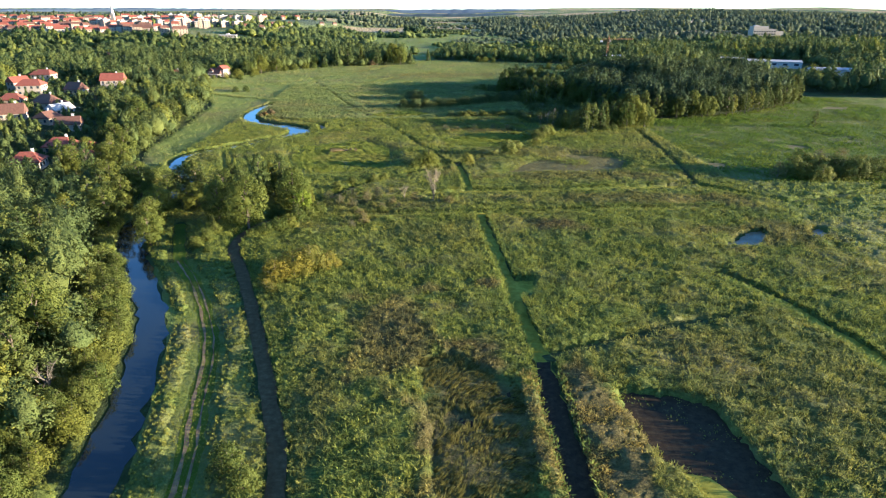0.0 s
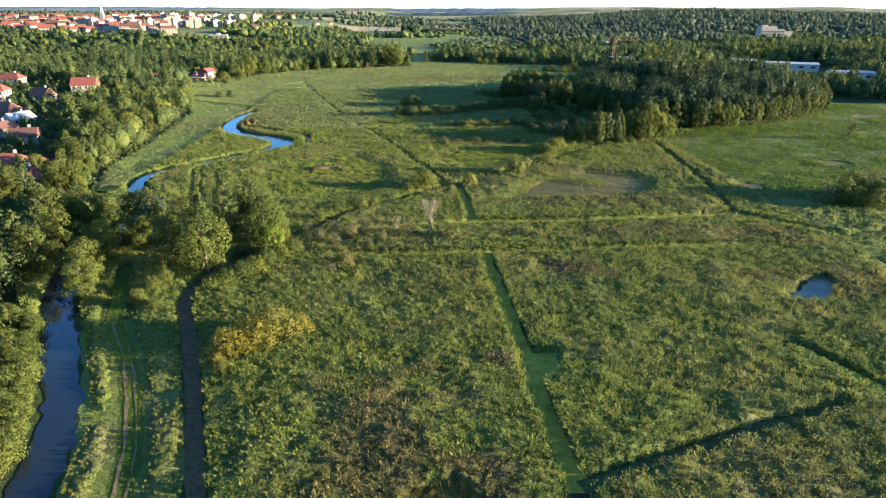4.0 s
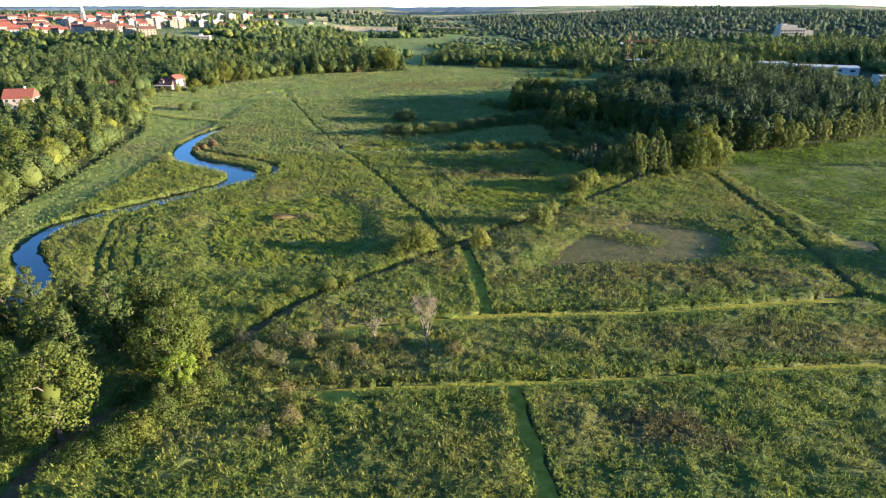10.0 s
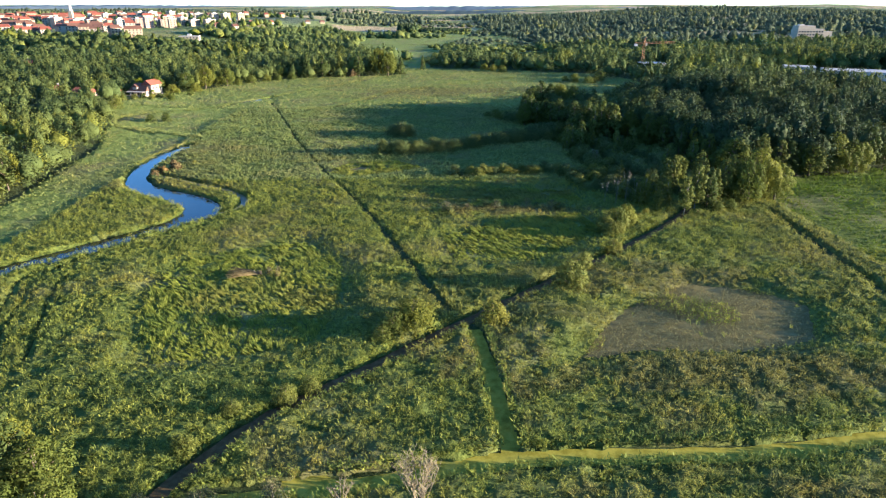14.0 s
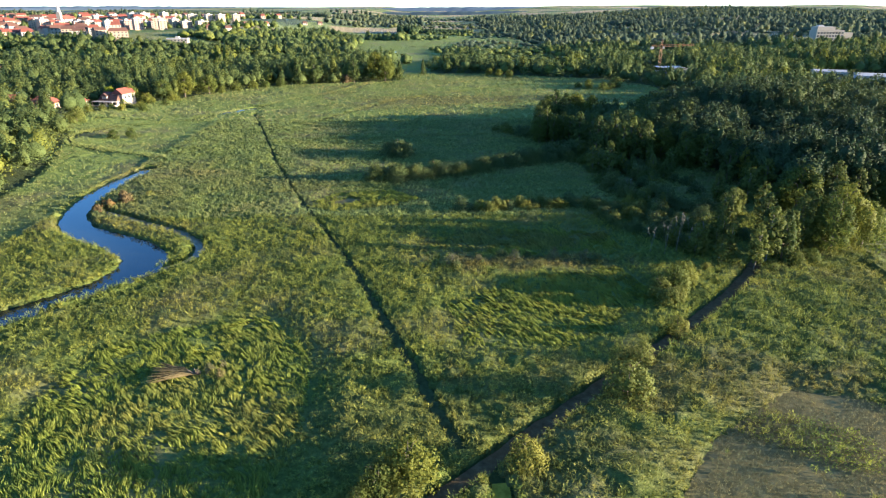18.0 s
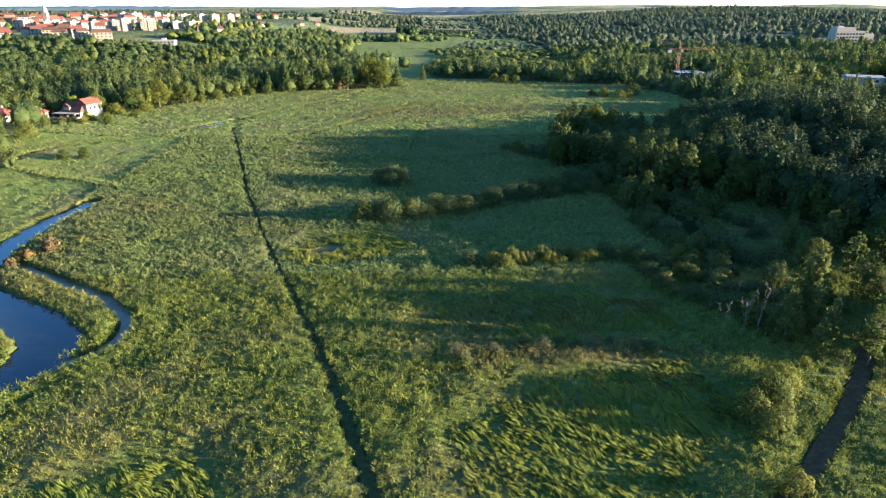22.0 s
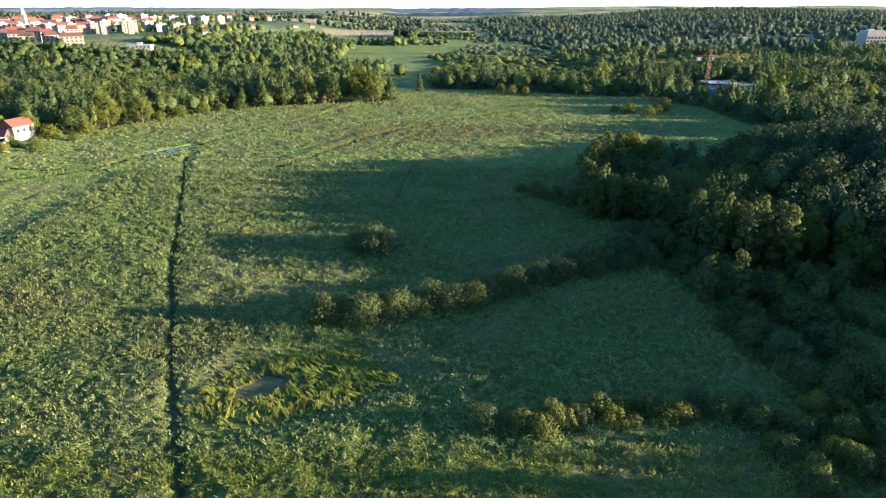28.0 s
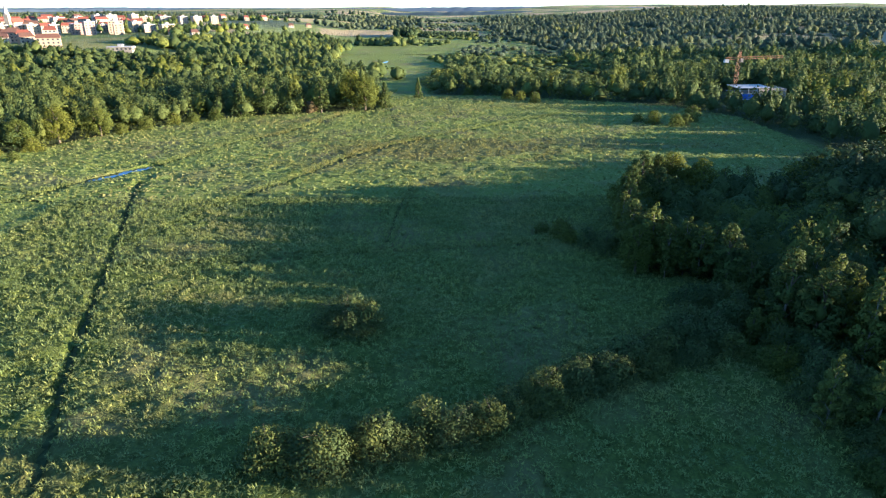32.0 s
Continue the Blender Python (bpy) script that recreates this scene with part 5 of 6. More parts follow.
LOW = [(11, 6.6, 0.5, ROUND), (14, 5.4, 0.5, SLIM), (10, 7.6, 0.2, ROUND), (13, 6.2, 0.5, SLIM), (8, 7.4, 0.2, DOME), (12, 7.2, 0.5, ROUND)]
PINES = [(16, 3.9, 5, TOP), (18, 3.5, 7, TOP), (14, 4.3, 5, ROUND), (17, 3.4, 6, SLIM), (16.5, 4.2, 6, TOP), (12.5, 3.8, 3, ROUND)]


def built_up(x, y):
    """Clearings for the sheds, the building site and the tall office."""
    return ((np.abs(x - 312) < 44) & (y > 490) & (y < 668)) | ((np.abs(x - 188) < 26) & (y > 630) & (y < 710)) | ((np.abs(x - 488) < 40) & (np.abs(y - 975) < 30))


forest("pine_wood", WOOD, 4.9, PINES, WOODS_DARK, "dense dark pine wood on a low mound", lambda x, y: (x < 90 + 6 * vnoise(x, y, 9, 2)) | ((x > 205) & (y < 440)), 400, 0.5, 31, 0, 0.62, lambda x, y: 1.0 + 0.12 * smooth(100, 150, x), 1)
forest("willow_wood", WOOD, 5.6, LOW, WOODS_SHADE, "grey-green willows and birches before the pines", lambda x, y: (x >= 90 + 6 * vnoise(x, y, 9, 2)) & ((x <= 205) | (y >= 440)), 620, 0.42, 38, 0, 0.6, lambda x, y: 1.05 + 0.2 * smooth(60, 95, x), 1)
forest("woodland", [(-40, 20), (-40, 235), (-150, 235), (-190, 20)], 7.4, BROAD, WOODS, "leafy riverside wood of alders and willows", lambda x, y: ~inside(x, y, LEFT_WOOD) | near_village(x, y) | (near_line(x, y, RIVER_C) < 9), 860, 0.4, 31, 0, 0.6, None, 1)
forest("woodland", LEFT_WOOD, 8.8, BROAD, WOODS, "mixed green woodland round the village", lambda x, y: near_village(x, y) | round_far_houses(x, y) | (y > 560) | (x < -330) | (y < 235) & (x > -160) | (y < 20) | ((x < -200) & (y < 200)), 300, 0.68, 32, 12, 0.66, None, 1)
forest("woodland", LEFT_WOOD, 9.4, TALL, WOODS, "tall mixed woodland behind the marsh", lambda x, y: (y <= 560) | (y > 700) | (x < -330) | round_far_houses(x, y), 270, 0.78, 33, 12, 0.66, None, 1)
forest("woodland", LEFT_WOOD, 11.0, LOW, WOODS, "mixed woodland on the slope below the town", lambda x, y: ((x >= -330) & (y <= 700)) | (y < 100), 64, 1.4, 34, 0, 0.74, None, 1, 0.5, 0.35)
forest("woodland", RIGHT_WOOD, 10.0, TALL, WOODS, "tall mixed woodland across the valley", lambda x, y: built_up(x, y) | (y > 760), 200, 0.9, 35, 10, 0.68, None, 1, 0.4, 0.35)
forest("woodland", RIGHT_WOOD, 11.5, LOW, WOODS, "rolling woodland behind the far meadow", lambda x, y: built_up(x, y) | (y <= 760), 64, 1.4, 36, 0, 0.74, None, 1, 0.6, 0.4)
GARDEN = [(5, 2.2, 0.4, ROUND), (7, 1.8, 0.4, CONE), (4.5, 2.6, 0.3, DOME), (6.5, 2.4, 0.6, SLIM)]
forest("garden_trees", [(-100, 200), (-180, 200), (-290, 380), (-290, 460), (-220, 460), (-130, 290)], 6.0, GARDEN, WOODS, "small garden trees and hedges between houses", round_houses, 130, 0.6, 37, 0, 0.75, None, 1)


# unused first trees are not part of the place
for kinds in KINDS.values():
    for ob in kinds:
        if ob.name not in used:
            for o in (*ob.children_recursive, ob):
                bpy.data.objects.remove(o)


# ---- far woods and hills ----
FAR_R = [(25, 985), (700, 900), (1500, 1000), (2100, 2600), (900, 2700), (300, 2400), (120, 2000), (110, 1500), (60, 1200)]
FAR_L = [(-90, 880), (-180, 910), (-300, 960), (-240, 1100), (-190, 1300), (-150, 1250), (-100, 1130)]
FAR_BLOCK = [(-62, 1392), (70, 1400), (90, 1480), (-50, 1490)]
FAR_BACK_L = [(-500, 1950), (-100, 1900), (-60, 2600), (-900, 2700), (-2200, 2500), (-1900, 1700), (-1100, 1500), (-900, 1700)]
forest("woodland", FAR_R, 18.0, LOW, WOODS_HAZED, "endless mixed forest over low hills", lambda x, y: built_up(x, y) | (vnoise(x, y, 130, 4) < -0.62), 26, 2.0, 41, 0, 0.78, None, 1, 0.8, 0.5)
forest("woodland", FAR_L, 11.0, LOW, WOODS, "woodland tongue along the upper valley", lambda x, y: wave(x, y, 60, 2.0) < -0.6, 40, 1.6, 42, 0, 0.88, None, 1)
forest("woodland", FAR_BLOCK, 7.5, TALL, WOODS_DARK, "square dark spruce plantation in the meadows", None, 40, 1.6, 43, 0, 0.85, None, 1)
forest("woodland", FAR_BACK_L, 22.0, LOW, WOODS_HAZED, "scattered woods and hedges beyond the town", lambda x, y: vnoise(x, y, 150, 3) < -0.1, 10, 2.6, 44, 0, 0.95, None, 1, 0.9, 0.4)
forest("woodland", [(-420, 1700), (260, 1500), (500, 2500), (-700, 2700)], 22.0, LOW, WOODS_HAZED, "woods and hedges between far fields", lambda x, y: vnoise(x * 0.35, y, 90, 7) < 0.05, 10, 2.6, 47, 0, 0.95, None, 1, 0.9, 0.4)
forest("town_trees", [(-1000, 900), (-300, 1000), (-230, 1500), (-400, 1900), (-1000, 1800)], 26.0, LOW, WOODS, "garden and street trees between the town houses", lambda x, y: (wave(x, y, 70, 3.0) < -0.1) | inside(x, y, [(-240, 900), (-330, 900), (-470, 1000), (-470, 1090), (-330, 1100), (-240, 1040)]), 24, 2.0, 45, 0, 0.85, None, 1)


forest("valley_trees", [(-110, 760), (40, 780), (110, 1100), (120, 1380), (-150, 1380), (-120, 1000)], 14.0, LOW, WOODS, "scattered trees and hedges in the upper valley", lambda x, y: wave(x, y, 38, 6.0) < 0.42, 40, 1.6, 46, 0, 0.85, None, 1)


def ridge(name, dist, low, high, seed, mat, label):
    """A far wooded ridge line, seen as one blue-green band with a ragged top."""
    rs = np.random.RandomState(seed)
    n = 420
    a = np.linspace(-0.95, 0.95, n)
    top = low + (high - low) * (0.5 + 0.5 * np.sin(a * 7 + seed) * np.cos(a * 4.3 - seed)) + rs.uniform(-2, 2, n)
    v, f = [], []
    for i in range(n):
        s, c = math.sin(a[i]), math.cos(a[i])
        for d, z in ((0, -12), (60, top[i] * 0.7), (160, top[i]), (400, -12)):
            v.append((s * (dist + d), c * (dist + d), z))
        if i:
            for k in range(3):
                q = 4 * i + k
                f.append((q - 4, q, q + 1, q - 3))
    return tagged(new(name, mesh_np(name, v, f, mat)), label, "hills", kind="structure")


# Haze is put into the ridge colours, paler and bluer on the remoter one.
RIDGE = plain("hazed_forest", (0.05, 0.075, 0.075), 0.95, 0.3, 0.012, 0.1, 0)
RIDGE_FAR = plain("deep_hazed_forest", (0.085, 0.115, 0.135), 0.95, 0.2, 0.008, 0.1, 0)
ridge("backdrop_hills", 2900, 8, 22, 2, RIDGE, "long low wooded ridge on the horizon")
ridge("backdrop_hills", 3900, 16, 32, 5, RIDGE_FAR, "remote wooded ridge in haze-blue tone on the horizon")


# ---- buildings ----
def box(bm, x0, x1, y0, y1, z0, z1):
    v = [bm.verts.new(p) for p in ((x0, y0, z0), (x1, y0, z0), (x1, y1, z0), (x0, y1, z0), (x0, y0, z1), (x1, y0, z1), (x1, y1, z1), (x0, y1, z1))]
    for q in ((3, 2, 1, 0), (4, 5, 6, 7), (0, 1, 5, 4), (1, 2, 6, 5), (2, 3, 7, 6), (3, 0, 4, 7)):
        bm.faces.new([v[i] for i in q])


def boxes(*dims):
    bm = bmesh.new()
    for d in dims:
        box(bm, *d)
    return bm


def roof_bm(w, d, z, rise, hip, over=0.5, thick=0.25):
    """A hipped or gabled roof with thick eaves; hip is how far the ridge ends draw in."""
    bm = bmesh.new()
    a, b = w / 2 + over, d / 2 + over
    lo = [bm.verts.new(p) for p in ((-a, -b, z - thick), (a, -b, z - thick), (a, b, z - thick), (-a, b, z - thick))]
    up = [bm.verts.new(p) for p in ((-a, -b, z), (a, -b, z), (a, b, z), (-a, b, z))]
    r0, r1 = bm.verts.new((-a + hip, 0, z + rise)), bm.verts.new((a - hip, 0, z + rise))
    bm.faces.new(lo[::-1])
    for i in range(4):
        bm.faces.new((lo[i], lo[(i + 1) % 4], up[(i + 1) % 4], up[i]))
    bm.faces.new((up[0], up[1], r1, r0))
    bm.faces.new((up[2], up[3], r0, r1))
    bm.faces.new((up[1], up[2], r1))
    bm.faces.new((up[3], up[0], r0))
    return bm


def windows(root, w, d, z, storeys, gap, mat=None, size=(1.2, 1.3), back=True):
    """Window panes with frames on all four walls, each a part of its own."""
    ww, wh = size
    data = {}

    def one(cx, cy, cz, turn):
        key = turn
        if key not in data:
            pane = bpy.data.meshes.new("pane")
            b = boxes((-ww / 2, ww / 2, -0.04, 0.03, 0, wh))
            b.to_mesh(pane)
            b.free()
            pane.materials.append(GLASS)
            data[key] = pane
        ob = part("window", data[key], root)
        ob.location = (cx, cy, cz)
        ob.rotation_euler = (0, 0, turn)
    for s in range(storeys):
        cz = z + 0.9 + s * 2.9
        n = max(1, int(w / gap))
        for i in range(n):
            cx = -w / 2 + w * (i + 0.5) / n
            one(cx, -d / 2, cz, 0.0)
            if back:
                one(cx, d / 2, cz, 0.0)
        n = max(1, int(d / gap))
        for i in range(n):
            cy = -d / 2 + d * (i + 0.5) / n
            one(w / 2, cy, cz, math.pi / 2)
            if back:
                one(-w / 2, cy, cz, math.pi / 2)


def gables(bm, w, d, z, rise):
    for s in (-1, 1):
        x = s * w / 2
        v = [bm.verts.new(p) for p in ((x, -d / 2, z), (x, d / 2, z), (x, 0, z + rise * 0.93))]
        bm.faces.new(v)


def house(x, y, rot, w, d, storeys, wall, roof, rise=2.6, hip=2.5, label="", annex=None, base=None):
    root = new("house")
    tagged(root, label, "house", "houses of the village")
    root.location, root.rotation_euler = (x, y, h1(x, y) if base is None else base), (0, 0, radians(rot))
    ht = storeys * 2.9
    bm = boxes((-w / 2, w / 2, -d / 2, d / 2, -1.5, ht))
    if hip < 1:
        gables(bm, w, d, ht, rise * (d / (d + 1.0)))
    part_bm("wall", bm, wall, root)
    part_bm("roof", roof_bm(w, d, ht + 0.05, rise, hip), roof, root)
    part_bm("chimney", boxes((w * 0.15, w * 0.15 + 0.8, 0.4, 1.1, ht, ht + rise + 1.0)), CONCRETE, root)
    part_bm("door", boxes((-0.5, 0.5, -d / 2 - 0.06, -d / 2 + 0.02, 0, 2.05)), BARK, root, "dark wooden front door")
    windows(root, w, d, 0.1, storeys, 3.0)
    if annex:
        aw, ad, ah = annex
        part_bm("annex", boxes((w / 2, w / 2 + aw, -ad / 2, ad / 2, -1.5, ah)), wall, root)
        rb = roof_bm(aw, ad, ah + 0.05, 1.6, 1.2)
        bmesh.ops.translate(rb, verts=rb.verts[:], vec=(w / 2 + aw / 2, 0, 0))
        part_bm("annex_roof", rb, roof, root)
    return root


for a in (
    (-152, 252, 8, 11, 9, 1, CREAM, RED_TILE, 3.0, 3.5, "low cream house with red hipped roof", (6, 7, 2.6)),
    (-138, 236, -6, 12, 10, 1, PLASTER, RED_TILE, 3.2, 4.0, "wide bungalow with red hipped roof", (7, 7, 2.6)),
    (-150, 226, 12, 10, 9, 1, PLASTER, RED_TILE, 3.0, 3.5, "bungalow with dark red hipped roof", None),
    (-202, 303, 20, 11, 9, 1, PLASTER, BROWN_TILE, 4.2, 0.2, "white gabled house with brown roof", None),
    (-204, 336, -15, 11, 9, 1, CREAM, BROWN_TILE, 4.0, 3.0, "cream house with brown hipped roof", (5, 7, 2.8)),
    (-236, 378, 10, 13, 10, 2, PLASTER, RED_TILE, 3.0, 3.0, "large white house with orange-red roof", None),
    (-252, 392, 60, 10, 8, 2, PLASTER, RED_TILE, 3.2, 0.2, "white gabled house with red roof", None),
    (-214, 384, -20, 10, 8, 1, PLASTER, BROWN_TILE, 4.0, 0.2, "white gabled house with dark roof", None),
    (-170, 292, 15, 10, 9, 1, PLASTER, BROWN_TILE, 3.0, 0.2, "white gabled house with dark brown roof", None),
    (-190, 322, 60, 10, 8, 1, PLASTER, SHEET_ROOF, 2.6, 0.2, "white house with pale metal roof", None),
    (-184, 300, 80, 9, 8, 1, CREAM, BROWN_TILE, 2.8, 2.0, "cream house with brown roof among trees", None),
    (-224, 340, 5, 10, 8, 1, CREAM, RED_TILE, 3.0, 3.0, "cream house with red hipped roof", None),
    (-205, 412, 12, 13, 10, 2, PLASTER, RED_TILE, 4.0, 0.2, "white villa with steep bright red roof", None),
    (-202, 505, 0, 12, 9, 1, CREAM, RED_TILE, 2.8, 3.0, "low house with faded red roof", None),
    (-192, 514, 8, 11, 9, 1, PLASTER, RED_TILE, 2.8, 3.0, "low white house with red roof", None),
    (-222, 512, 8, 11, 9, 1, PLASTER, RED_TILE, 2.8, 3.0, "white bungalow with red roof in gardens", None),
    (-330, 676, 0, 18, 10, 2, PLASTER, RED_TILE, 3.0, 3.0, "long white house with red roof", None),
    (-345, 690, 20, 16, 10, 2, CREAM, BROWN_TILE, 3.0, 3.0, "cream house with brown roof", None),
    (-262, 436, 0, 13, 9, 2, PLASTER, RED_TILE, 3.0, 3.0, "white house with red hipped roof", None),
):
    house(*a[:10], label=a[10], annex=a[11])

# the white villa that overlooks the marsh, with a terrace and two roofs
villa = house(-178, 528, -14, 11, 8.5, 1, PLASTER, BROWN_TILE, 4.2, 1.2, "large white villa with brown roof and terrace")
part_bm("wing", boxes((1.5, 7.5, -1.5, 9, -1.5, 6.2)), PLASTER, villa)
wr = roof_bm(10.5, 6, 6.25, 2.8, 0.2)
bmesh.ops.rotate(wr, verts=wr.verts[:], cent=(0, 0, 0), matrix=Matrix.Rotation(radians(90), 3, "Z"))
bmesh.ops.translate(wr, verts=wr.verts[:], vec=(4.5, 3.75, 0))
part_bm("wing_roof", wr, RED_TILE, villa, "red tiled roof of the wing")
gb = bmesh.new()
gables(gb, 10.5, 6, 6.2, 2.8)
bmesh.ops.rotate(gb, verts=gb.verts[:], cent=(0, 0, 0), matrix=Matrix.Rotation(radians(90), 3, "Z"))
bmesh.ops.translate(gb, verts=gb.verts[:], vec=(4.5, 3.75, 0))
part_bm("wing_gable", gb, PLASTER, villa)
part_bm("dormer", boxes((-3.6, -0.6, -3.9, -0.6, 3.0, 5.3)), PLASTER, villa)
dr = roof_bm(3.6, 3.4, 5.35, 1.4, 0.1, 0.3)
bmesh.ops.rotate(dr, verts=dr.verts[:], cent=(0, 0, 0), matrix=Matrix.Rotation(radians(90), 3, "Z"))
bmesh.ops.translate(dr, verts=dr.verts[:], vec=(-2.1, -2.2, 0))
part_bm("dormer_roof", dr, BROWN_TILE, villa)
for i in range(3):
    part_bm("window", boxes((7.45, 7.56, 0.2 + i * 3.0, 1.5 + i * 3.0, 3.6, 5.0)), GLASS, villa)
part_bm("terrace", boxes((-6.5, 7, -9.5, -4.55, -1.5, 0.3), (-6.5, 7, -9.6, -9.4, 0.3, 1.2), (6.9, 7.1, -9.5, -4.6, 0.3, 1.2)), PLASTER, villa)
for i in range(4):
    part_bm("post", boxes((-6.3 + i * 4.2, -6.0 + i * 4.2, -8.9, -8.6, 0.3, 2.7)), PLASTER, villa)
part_bm("awning", boxes((-6.5, 6.8, -9.2, -4.6, 2.7, 2.85)), PLASTER, villa, "white slab over the terrace")


def block(x, y, rot, w, d, storeys, wall, roof, pitched, label):
    """A town block of flats: walls with a plinth, a roof, and bands of windows storey by storey."""
    root = new("apartment_building")
    tagged(root, label, "building", "blocks of the town")
    root.location, root.rotation_euler = (x, y, h1(x, y)), (0, 0, radians(rot))
    ht = storeys * 2.9 + 0.8
    part_bm("wall", boxes((-w / 2, w / 2, -d / 2, d / 2, -4, ht)), wall, root)
    if pitched:
        part_bm("roof", roof_bm(w, d, ht, 3.4, 1.5), roof, root)
    else:
        part_bm("roof", boxes((-w / 2 - 0.3, w / 2 + 0.3, -d / 2 - 0.3, d / 2 + 0.3, ht, ht + 0.5), (-2, 2, -2, 2, ht + 0.5, ht + 2.5)), roof, root)
    bm = bmesh.new()
    for s in range(storeys):
        n = max(2, int(w / 3.4))
        for i in range(n):
            cx = -w / 2 + w * (i + 0.5) / n
            box(bm, cx - 0.8, cx + 0.8, -d / 2 - 0.05, -d / 2 + 0.05, s * 2.9 + 1.5, s * 2.9 + 2.9)
        n = max(1, int(d / 4))
        for i in range(n):
            cy = -d / 2 + d * (i + 0.5) / n
            box(bm, w / 2 - 0.05, w / 2 + 0.05, cy - 0.8, cy + 0.8, s * 2.9 + 1.5, s * 2.9 + 2.9)
    tagged(part_bm("glazing", bm, GLASS, root), kind="stuff")
    return root


brng = random.Random(9)
for (xa, ya), (xb, yb), n, storeys, walls, pitched, w, text in (
    ((-345, 912), (-455, 935), 6, 2, (PLASTER, CREAM), True, 17, "white terraced flats with red tiled roof"),
    ((-370, 945), (-440, 960), 4, 3, (PLASTER, CREAM), True, 15, "white terraced flats with red roof behind"),
    ((-480, 930), (-690, 975), 11, 2, (PLASTER, CREAM), True, 18, "pale flats with brown-red roof"),
    ((-440, 1010), (-760, 1030), 15, 2, (PLASTER, CREAM, PINK), True, 16, "pale house with brown-red roof in gardens"),
    ((-375, 1130), (-560, 1115), 10, 4, (PLASTER, PINK, CREAM), False, 14, "tall pale block of flats"),
    ((-345, 1200), (-430, 1180), 5, 3, (PLASTER, CREAM), False, 16, "white block of flats on the hill"),
    ((-440, 1190), (-640, 1180), 11, 3, (PLASTER, CREAM, PINK), True, 16, "pale flats with red roof in town"),
    ((-580, 1080), (-960, 1100), 18, 3, (CREAM, PINK, PLASTER), True, 18, "old town house row with red roof"),
    ((-620, 1230), (-1080, 1250), 20, 3, (CREAM, PLASTER, PINK), True, 18, "pale town house with red roof"),
    ((-380, 1480), (-620, 1440), 10, 4, (PLASTER, CREAM), False, 17, "white long block of flats far off"),
    ((-460, 1360), (-900, 1390), 18, 3, (PLASTER, CREAM, PINK), True, 17, "pale flats with red roof far off"),
    ((-560, 1540), (-1000, 1560), 16, 3, (PLASTER, CREAM, PINK), True, 18, "far pale town house with red roof"),
    ((-330, 1640), (-520, 1600), 6, 2, (PLASTER, CREAM), True, 12, "small white house on the far slope"),
):
    for i in range(n):
        u = i / max(n - 1, 1)
        block(xa + (xb - xa) * u + brng.uniform(-5, 5), ya + (yb - ya) * u + brng.uniform(-14, 14), brng.uniform(18, 62), w * brng.uniform(0.7, 1.2), brng.uniform(9, 12), storeys + brng.choice((0, 0, 1)), brng.choice(walls), (RED_TILE if brng.random() < 0.6 else BROWN_TILE) if pitched else SHEET_ROOF, pitched, text)
for x, y in ((-300, 1085), (-312, 1110), (-320, 1140), (-290, 1125), (-250, 1500), (-230, 1560), (-290, 1350), (-310, 1290)):
    block(x, y, brng.uniform(15, 60), 9, 8, 1, brng.choice((PLASTER, CREAM)), brng.choice((RED_TILE, BROWN_TILE)), True, "white detached house in the upper valley")
block(-280, 905, 5, 22, 9, 1, PLASTER, SHEET_ROOF, False, "low white flat-roofed pavilion on a meadow")

# church with a tall steeple
church = tagged(new("church"), "pale church with a tall pointed steeple", "church")
church.location = (-602, 1266, h1(-602, 1266))
part_bm("tower", boxes((-3, 3, -3, 3, -2, 22)), PLASTER, church)
sp = bmesh.new()
bmesh.ops.create_cone(sp, cap_ends=True, segments=8, radius1=3.6, radius2=0.15, depth=20, matrix=Matrix.Translation((0, 0, 32)))
part_bm("spire", sp, SHEET_ROOF, church)
part_bm("nave", boxes((-6, 6, 3, 30, -2, 11)), PLASTER, church)
nr = roof_bm(27, 12, 11.05, 6, 0.5)
bmesh.ops.rotate(nr, verts=nr.verts[:], cent=(0, 0, 0), matrix=Matrix.Rotation(radians(90), 3, "Z"))
bmesh.ops.translate(nr, verts=nr.verts[:], vec=(0, 16.5, 0))
part_bm("nave_roof", nr, RED_TILE, church)

# tall white office above the forest
office = tagged(new("office_building"), "large white stepped building above the forest", "building")
office.location = (488, 975, h1(488, 975))
for nm, dims in (("main_wing", (-18, 16, -8, 8, -2, 16)), ("upper_floor", (-18, 4, -7.9, 6, 16, 20)), ("side_wing", (16, 28, -6, 6, -2, 13)), ("roof_plant", (-14, -8, -3, 3, 20, 21.5))):
    part_bm(nm, boxes(dims), PLASTER if nm != "roof_plant" else GREY_WALL, office)
for s in range(4):
    for i in range(9):
        part_bm("window", boxes((-17 + i * 3.7, -14.6 + i * 3.7, -8.06, -7.95, 1.4 + s * 3.5, 3.2 + s * 3.5)), GLASS, office)


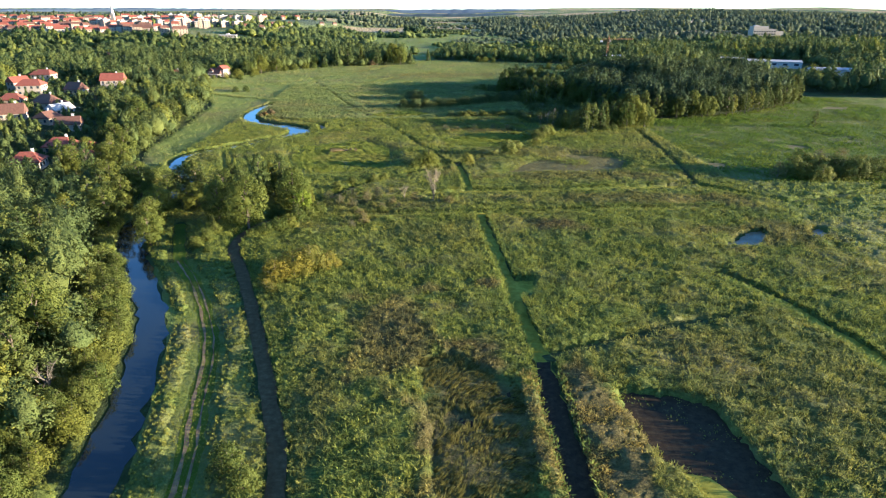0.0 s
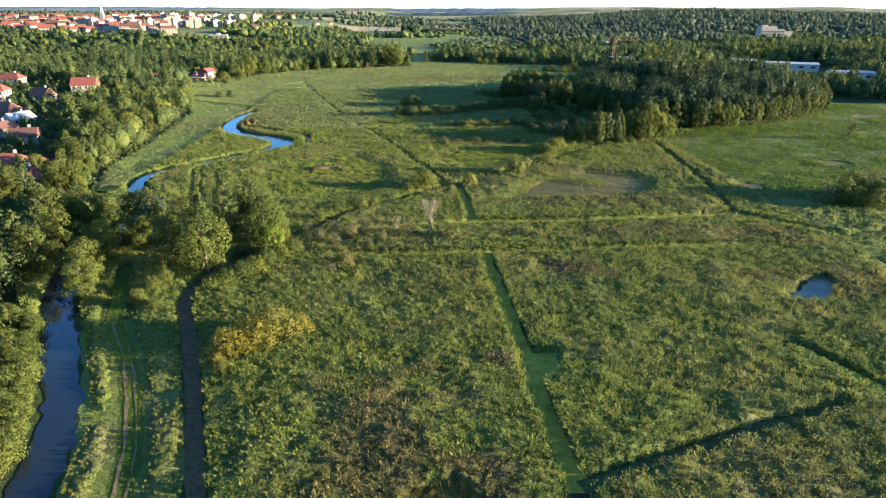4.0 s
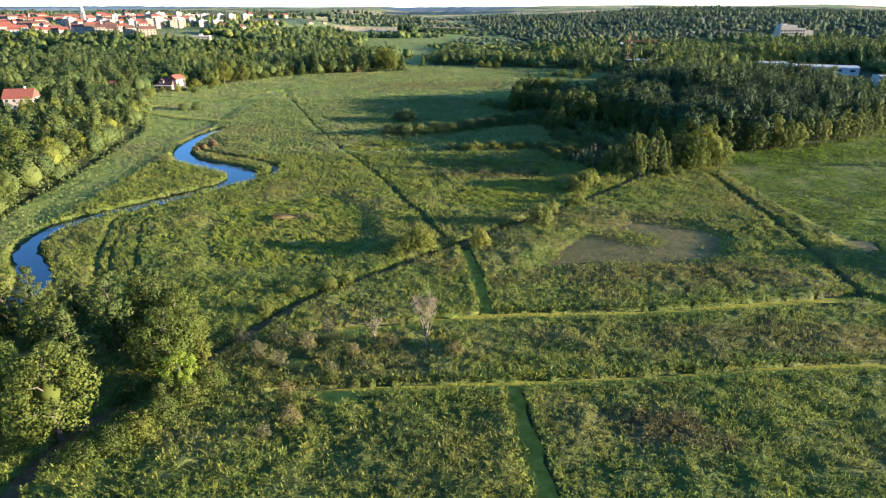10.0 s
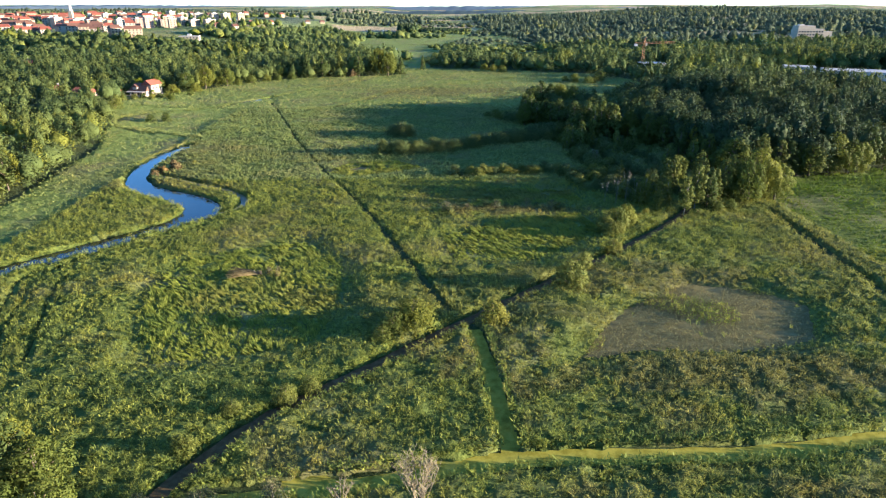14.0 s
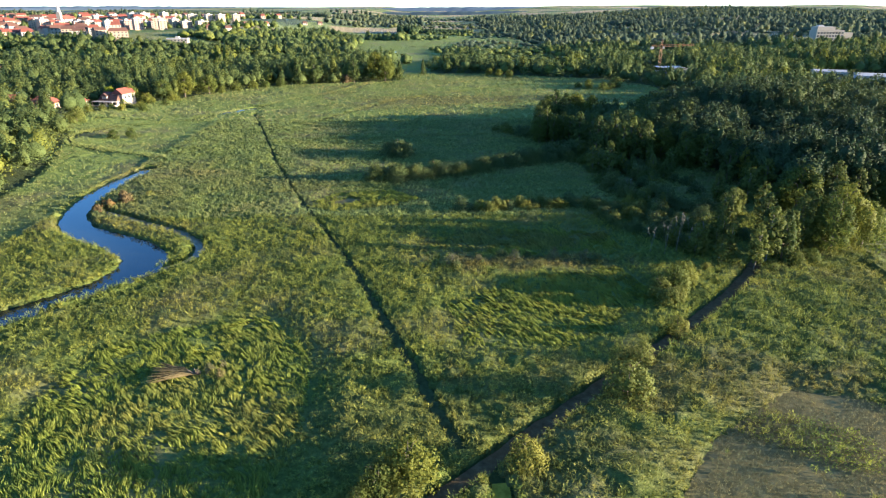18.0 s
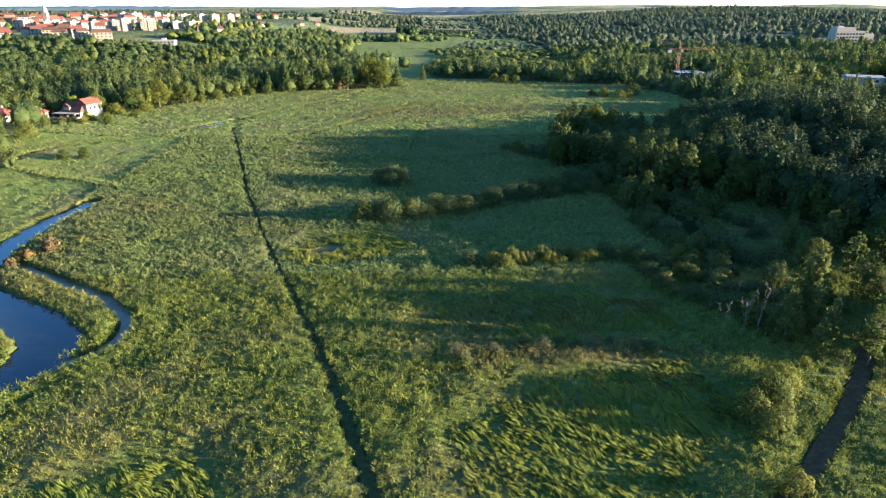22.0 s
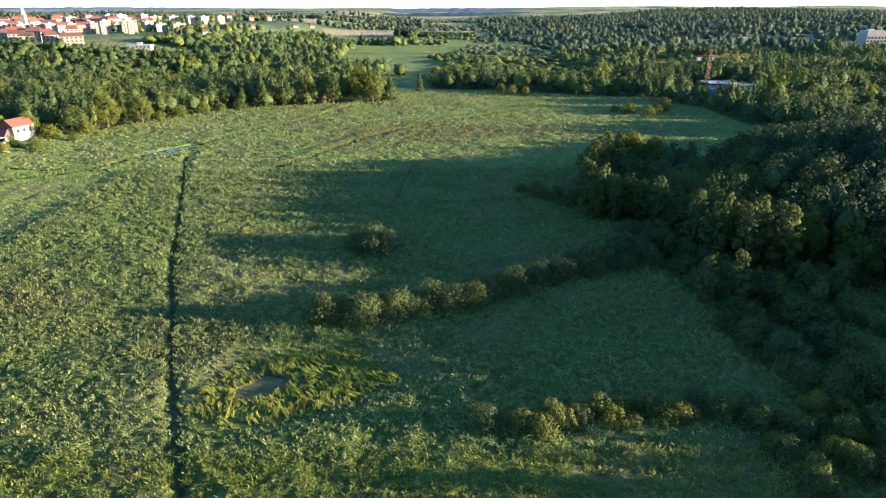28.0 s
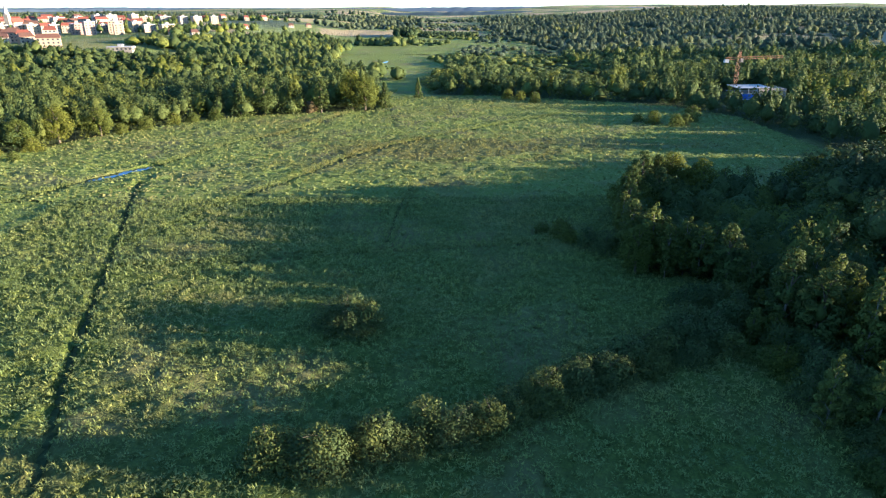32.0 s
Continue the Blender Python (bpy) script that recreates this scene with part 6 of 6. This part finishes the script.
def shed(x, y, rot, w, d, ht, label):
    root = tagged(new("industrial_shed"), label, "building", "sheds in the woods")
    root.location, root.rotation_euler = (x, y, h1(x, y)), (0, 0, radians(rot))
    part_bm("wall", boxes((-w / 2, w / 2, -d / 2, d / 2, -1, ht)), GREY_WALL, root)
    part_bm("roof", roof_bm(w, d, ht + 0.05, 0.9, 0.2, 0.3), SHEET_ROOF, root)
    n = int(w / 8)
    for i in range(n):
        part_bm("window", boxes((-w / 2 + (i + 0.3) * w / n, -w / 2 + (i + 0.7) * w / n, -d / 2 - 0.05, -d / 2 + 0.03, ht * 0.45, ht * 0.75)), GLASS, root)
    part_bm("gate", boxes((w / 2 - 0.03, w / 2 + 0.05, -2, 2, 0, 4)), BLUE_WALL, root, "blue roller gate")
    return root


shed(295, 645, -20, 22, 16, 6, "white shed with a pale flat roof")
shed(321, 612, -25, 46, 24, 6, "long white shed with pale sheet roof")
shed(326, 530, -15, 30, 18, 7, "pale grey shed at the wood's edge")

# building site with a tower crane
site = tagged(new("building_site"), "unfinished white and blue building in the woods", "building")
site.location = (192, 680, h1(192, 680))
part_bm("concrete_frame", boxes((-14, 14, -8, 8, -1, 0.3), (-14, 14, -8, 8, 3.2, 3.5), (-14, 6, -8, 8, 6.4, 6.7)), CONCRETE, site)
part_bm("white_wall", boxes((-2, 14.1, -8.1, -7.8, 0.3, 6.2), (13.8, 14.1, -8, 8, 0.3, 6.2)), PLASTER, site)
part_bm("blue_wall", boxes((-14.1, -2.05, -8.1, -7.8, 0.3, 3.1)), BLUE_WALL, site)
for i in range(6):
    part_bm("column", boxes((-13 + i * 5, -12.6 + i * 5, -7.7, -7.3, 0.3, 6.4)), CONCRETE, site)
for i in range(5):
    part_bm("window", boxes((0 + i * 2.8, 1.4 + i * 2.8, -8.15, -8.08, 1.2, 2.6)), GLASS, site)
crane = tagged(new("tower_crane"), "orange lattice tower crane over the site", "crane")
crane.location = (181, 684, h1(181, 684))


def lattice(a, b, half, step):
    """A lattice beam of four rails and slanting braces from a to b."""
    a, b = Vector(a), Vector(b)
    d = (b - a).normalized()
    s = d.cross(Vector((0, 1, 0))).normalized() * half
    u = d.cross(s).normalized() * half
    pieces = []
    for i, j in ((-1, -1), (1, -1), (1, 1), (-1, 1)):
        o = s * i + u * j
        pieces.append(tube([tuple(a + o), tuple(b + o)], [0.09, 0.09], 4))
    n = max(2, int((b - a).length / step))
    for k in range(n):
        p, q = a + d * (b - a).length * k / n, a + d * (b - a).length * (k + 1) / n
        for o1, o2 in ((s + u, -s + u), (-s - u, s - u), (s - u, s + u), (-s + u, -s - u)):
            pieces.append(tube([tuple(p + o1), tuple(q + o2)], [0.05, 0.05], 3))
    return join(pieces)


part("mast", mesh_np("mast", *lattice((0, 0, 0), (0, 0, 24), 0.8, 1.8), ORANGE), crane)
part("jib", mesh_np("jib", *lattice((-8, 0.1, 22), (26, 0.1, 23), 0.6, 2.0), ORANGE), crane)
part_bm("counterweight", boxes((-8.5, -6, -0.9, 0.9, 19.8, 21.6)), CONCRETE, crane)
part_bm("cab", boxes((0.9, 2.4, -0.9, 0.9, 20.0, 22.0)), PLASTER, crane)
part("apex", mesh_np("apex", *lattice((0, 0.1, 23), (0.5, 0.1, 27), 0.5, 1.2), ORANGE), crane)


# ---- dead and bare trees ----
def bare_tree(x, y, tall, spread, count, mat, name, label, seed, twigs=40, thin=1.0):
    rs = np.random.RandomState(seed)
    root = tagged(new(name), label, "tree")
    root.location = (x, y, h1(x, y) - 0.1)
    part("trunk", mesh_np("trunk", *tube([(0, 0, 0), (0.1, 0, tall * 0.3), (0.3, 0.1, tall * 0.62)], [0.3 * thin, 0.2 * thin, 0.07 * thin]), mat), root)
    for i in range(count):
        a = i * 2.4 + rs.uniform(-0.3, 0.3)
        z0 = tall * rs.uniform(0.12, 0.55)
        l = spread * rs.uniform(0.5, 1.0)
        ex, ey, ez = math.cos(a) * l, math.sin(a) * l, tall * rs.uniform(0.75, 1.02)
        mid = (ex * 0.45, ey * 0.45, z0 + (ez - z0) * 0.5)
        pieces = [tube([(0.1, 0, z0), mid, (ex, ey, ez)], [0.13 * thin, 0.08 * thin, 0.025], 5)]
        for k in range(max(1, twigs // count)):
            u = rs.uniform(0.3, 0.95)
            p = Vector(mid).lerp(Vector((ex, ey, ez)), u)
            q = p + Vector((rs.uniform(-1, 1), rs.uniform(-1, 1), rs.uniform(0.2, 1.3))) * spread * 0.35
            pieces.append(tube([tuple(p), tuple(q)], [0.035, 0.012], 3))
        v, f = join(pieces)
        part("branch", mesh_np("branch", v, [q for q in f], mat), root)
    return root


bare_tree(-3, 183.5, 11, 2.6, 18, DEADWOOD, "dead_tree", "bleached dead tree with bare upright branches", 3, 420, 0.6)
bare_tree(-12, 186, 5.0, 1.6, 8, DEADWOOD, "dead_tree", "small grey-brown dead tree in reeds", 4, 120, 0.5)
for i, (x, y, h) in enumerate(((52, 302, 10), (55, 303, 11), (58, 304, 9), (49, 303, 8), (57, 347, 7))):
    bare_tree(x, y, h, 1.3, 4, BIRCH_BARK, "dead_birch", "thin dead birch with pale bark", 60 + i, 40, 0.2)
bare_tree(-62, 82, 7, 2.5, 8, TWIG, "dead_tree", "leafless grey tree leaning over the bank", 70, 60)

# fallen dry willow in the sedge bed: a fan of bleached boughs from an upturned root
fallen = tagged(new("fallen_tree"), "fallen bleached willow with dry boughs in sedge", "tree")
fallen.location = (-38.5, 254, 0.6)
frs = np.random.RandomState(81)
for i in range(32):
    pieces = []
    for _ in range(4):
        a = math.pi + frs.uniform(-0.42, 0.5)
        l = frs.uniform(3.5, 7.0)
        pieces.append(tube([(0, 0, 0.2), (math.cos(a) * l * 0.5, math.sin(a) * l * 0.5, frs.uniform(0.4, 1.0)), (math.cos(a) * l, math.sin(a) * l, frs.uniform(0.2, 1.1))], [0.09, 0.07, 0.035], 4))
    part("bough", mesh_np("bough", *join(pieces), DRY_BOUGH), fallen, "bleached bare bough")
pieces = [tube([(0, 0, 0), (frs.uniform(-1, 1), frs.uniform(-0.8, 0.8), frs.uniform(0.3, 1.4))], [0.12, 0.03], 5) for _ in range(14)]
part("root_plate", mesh_np("root_plate", *join(pieces), BARK), fallen)
for x, y, s_ in ((-36.5, 255, 0.42), (-34.5, 253.5, 0.45), (-35, 256.5, 0.35)):
    plant("withered", x, y, s_)
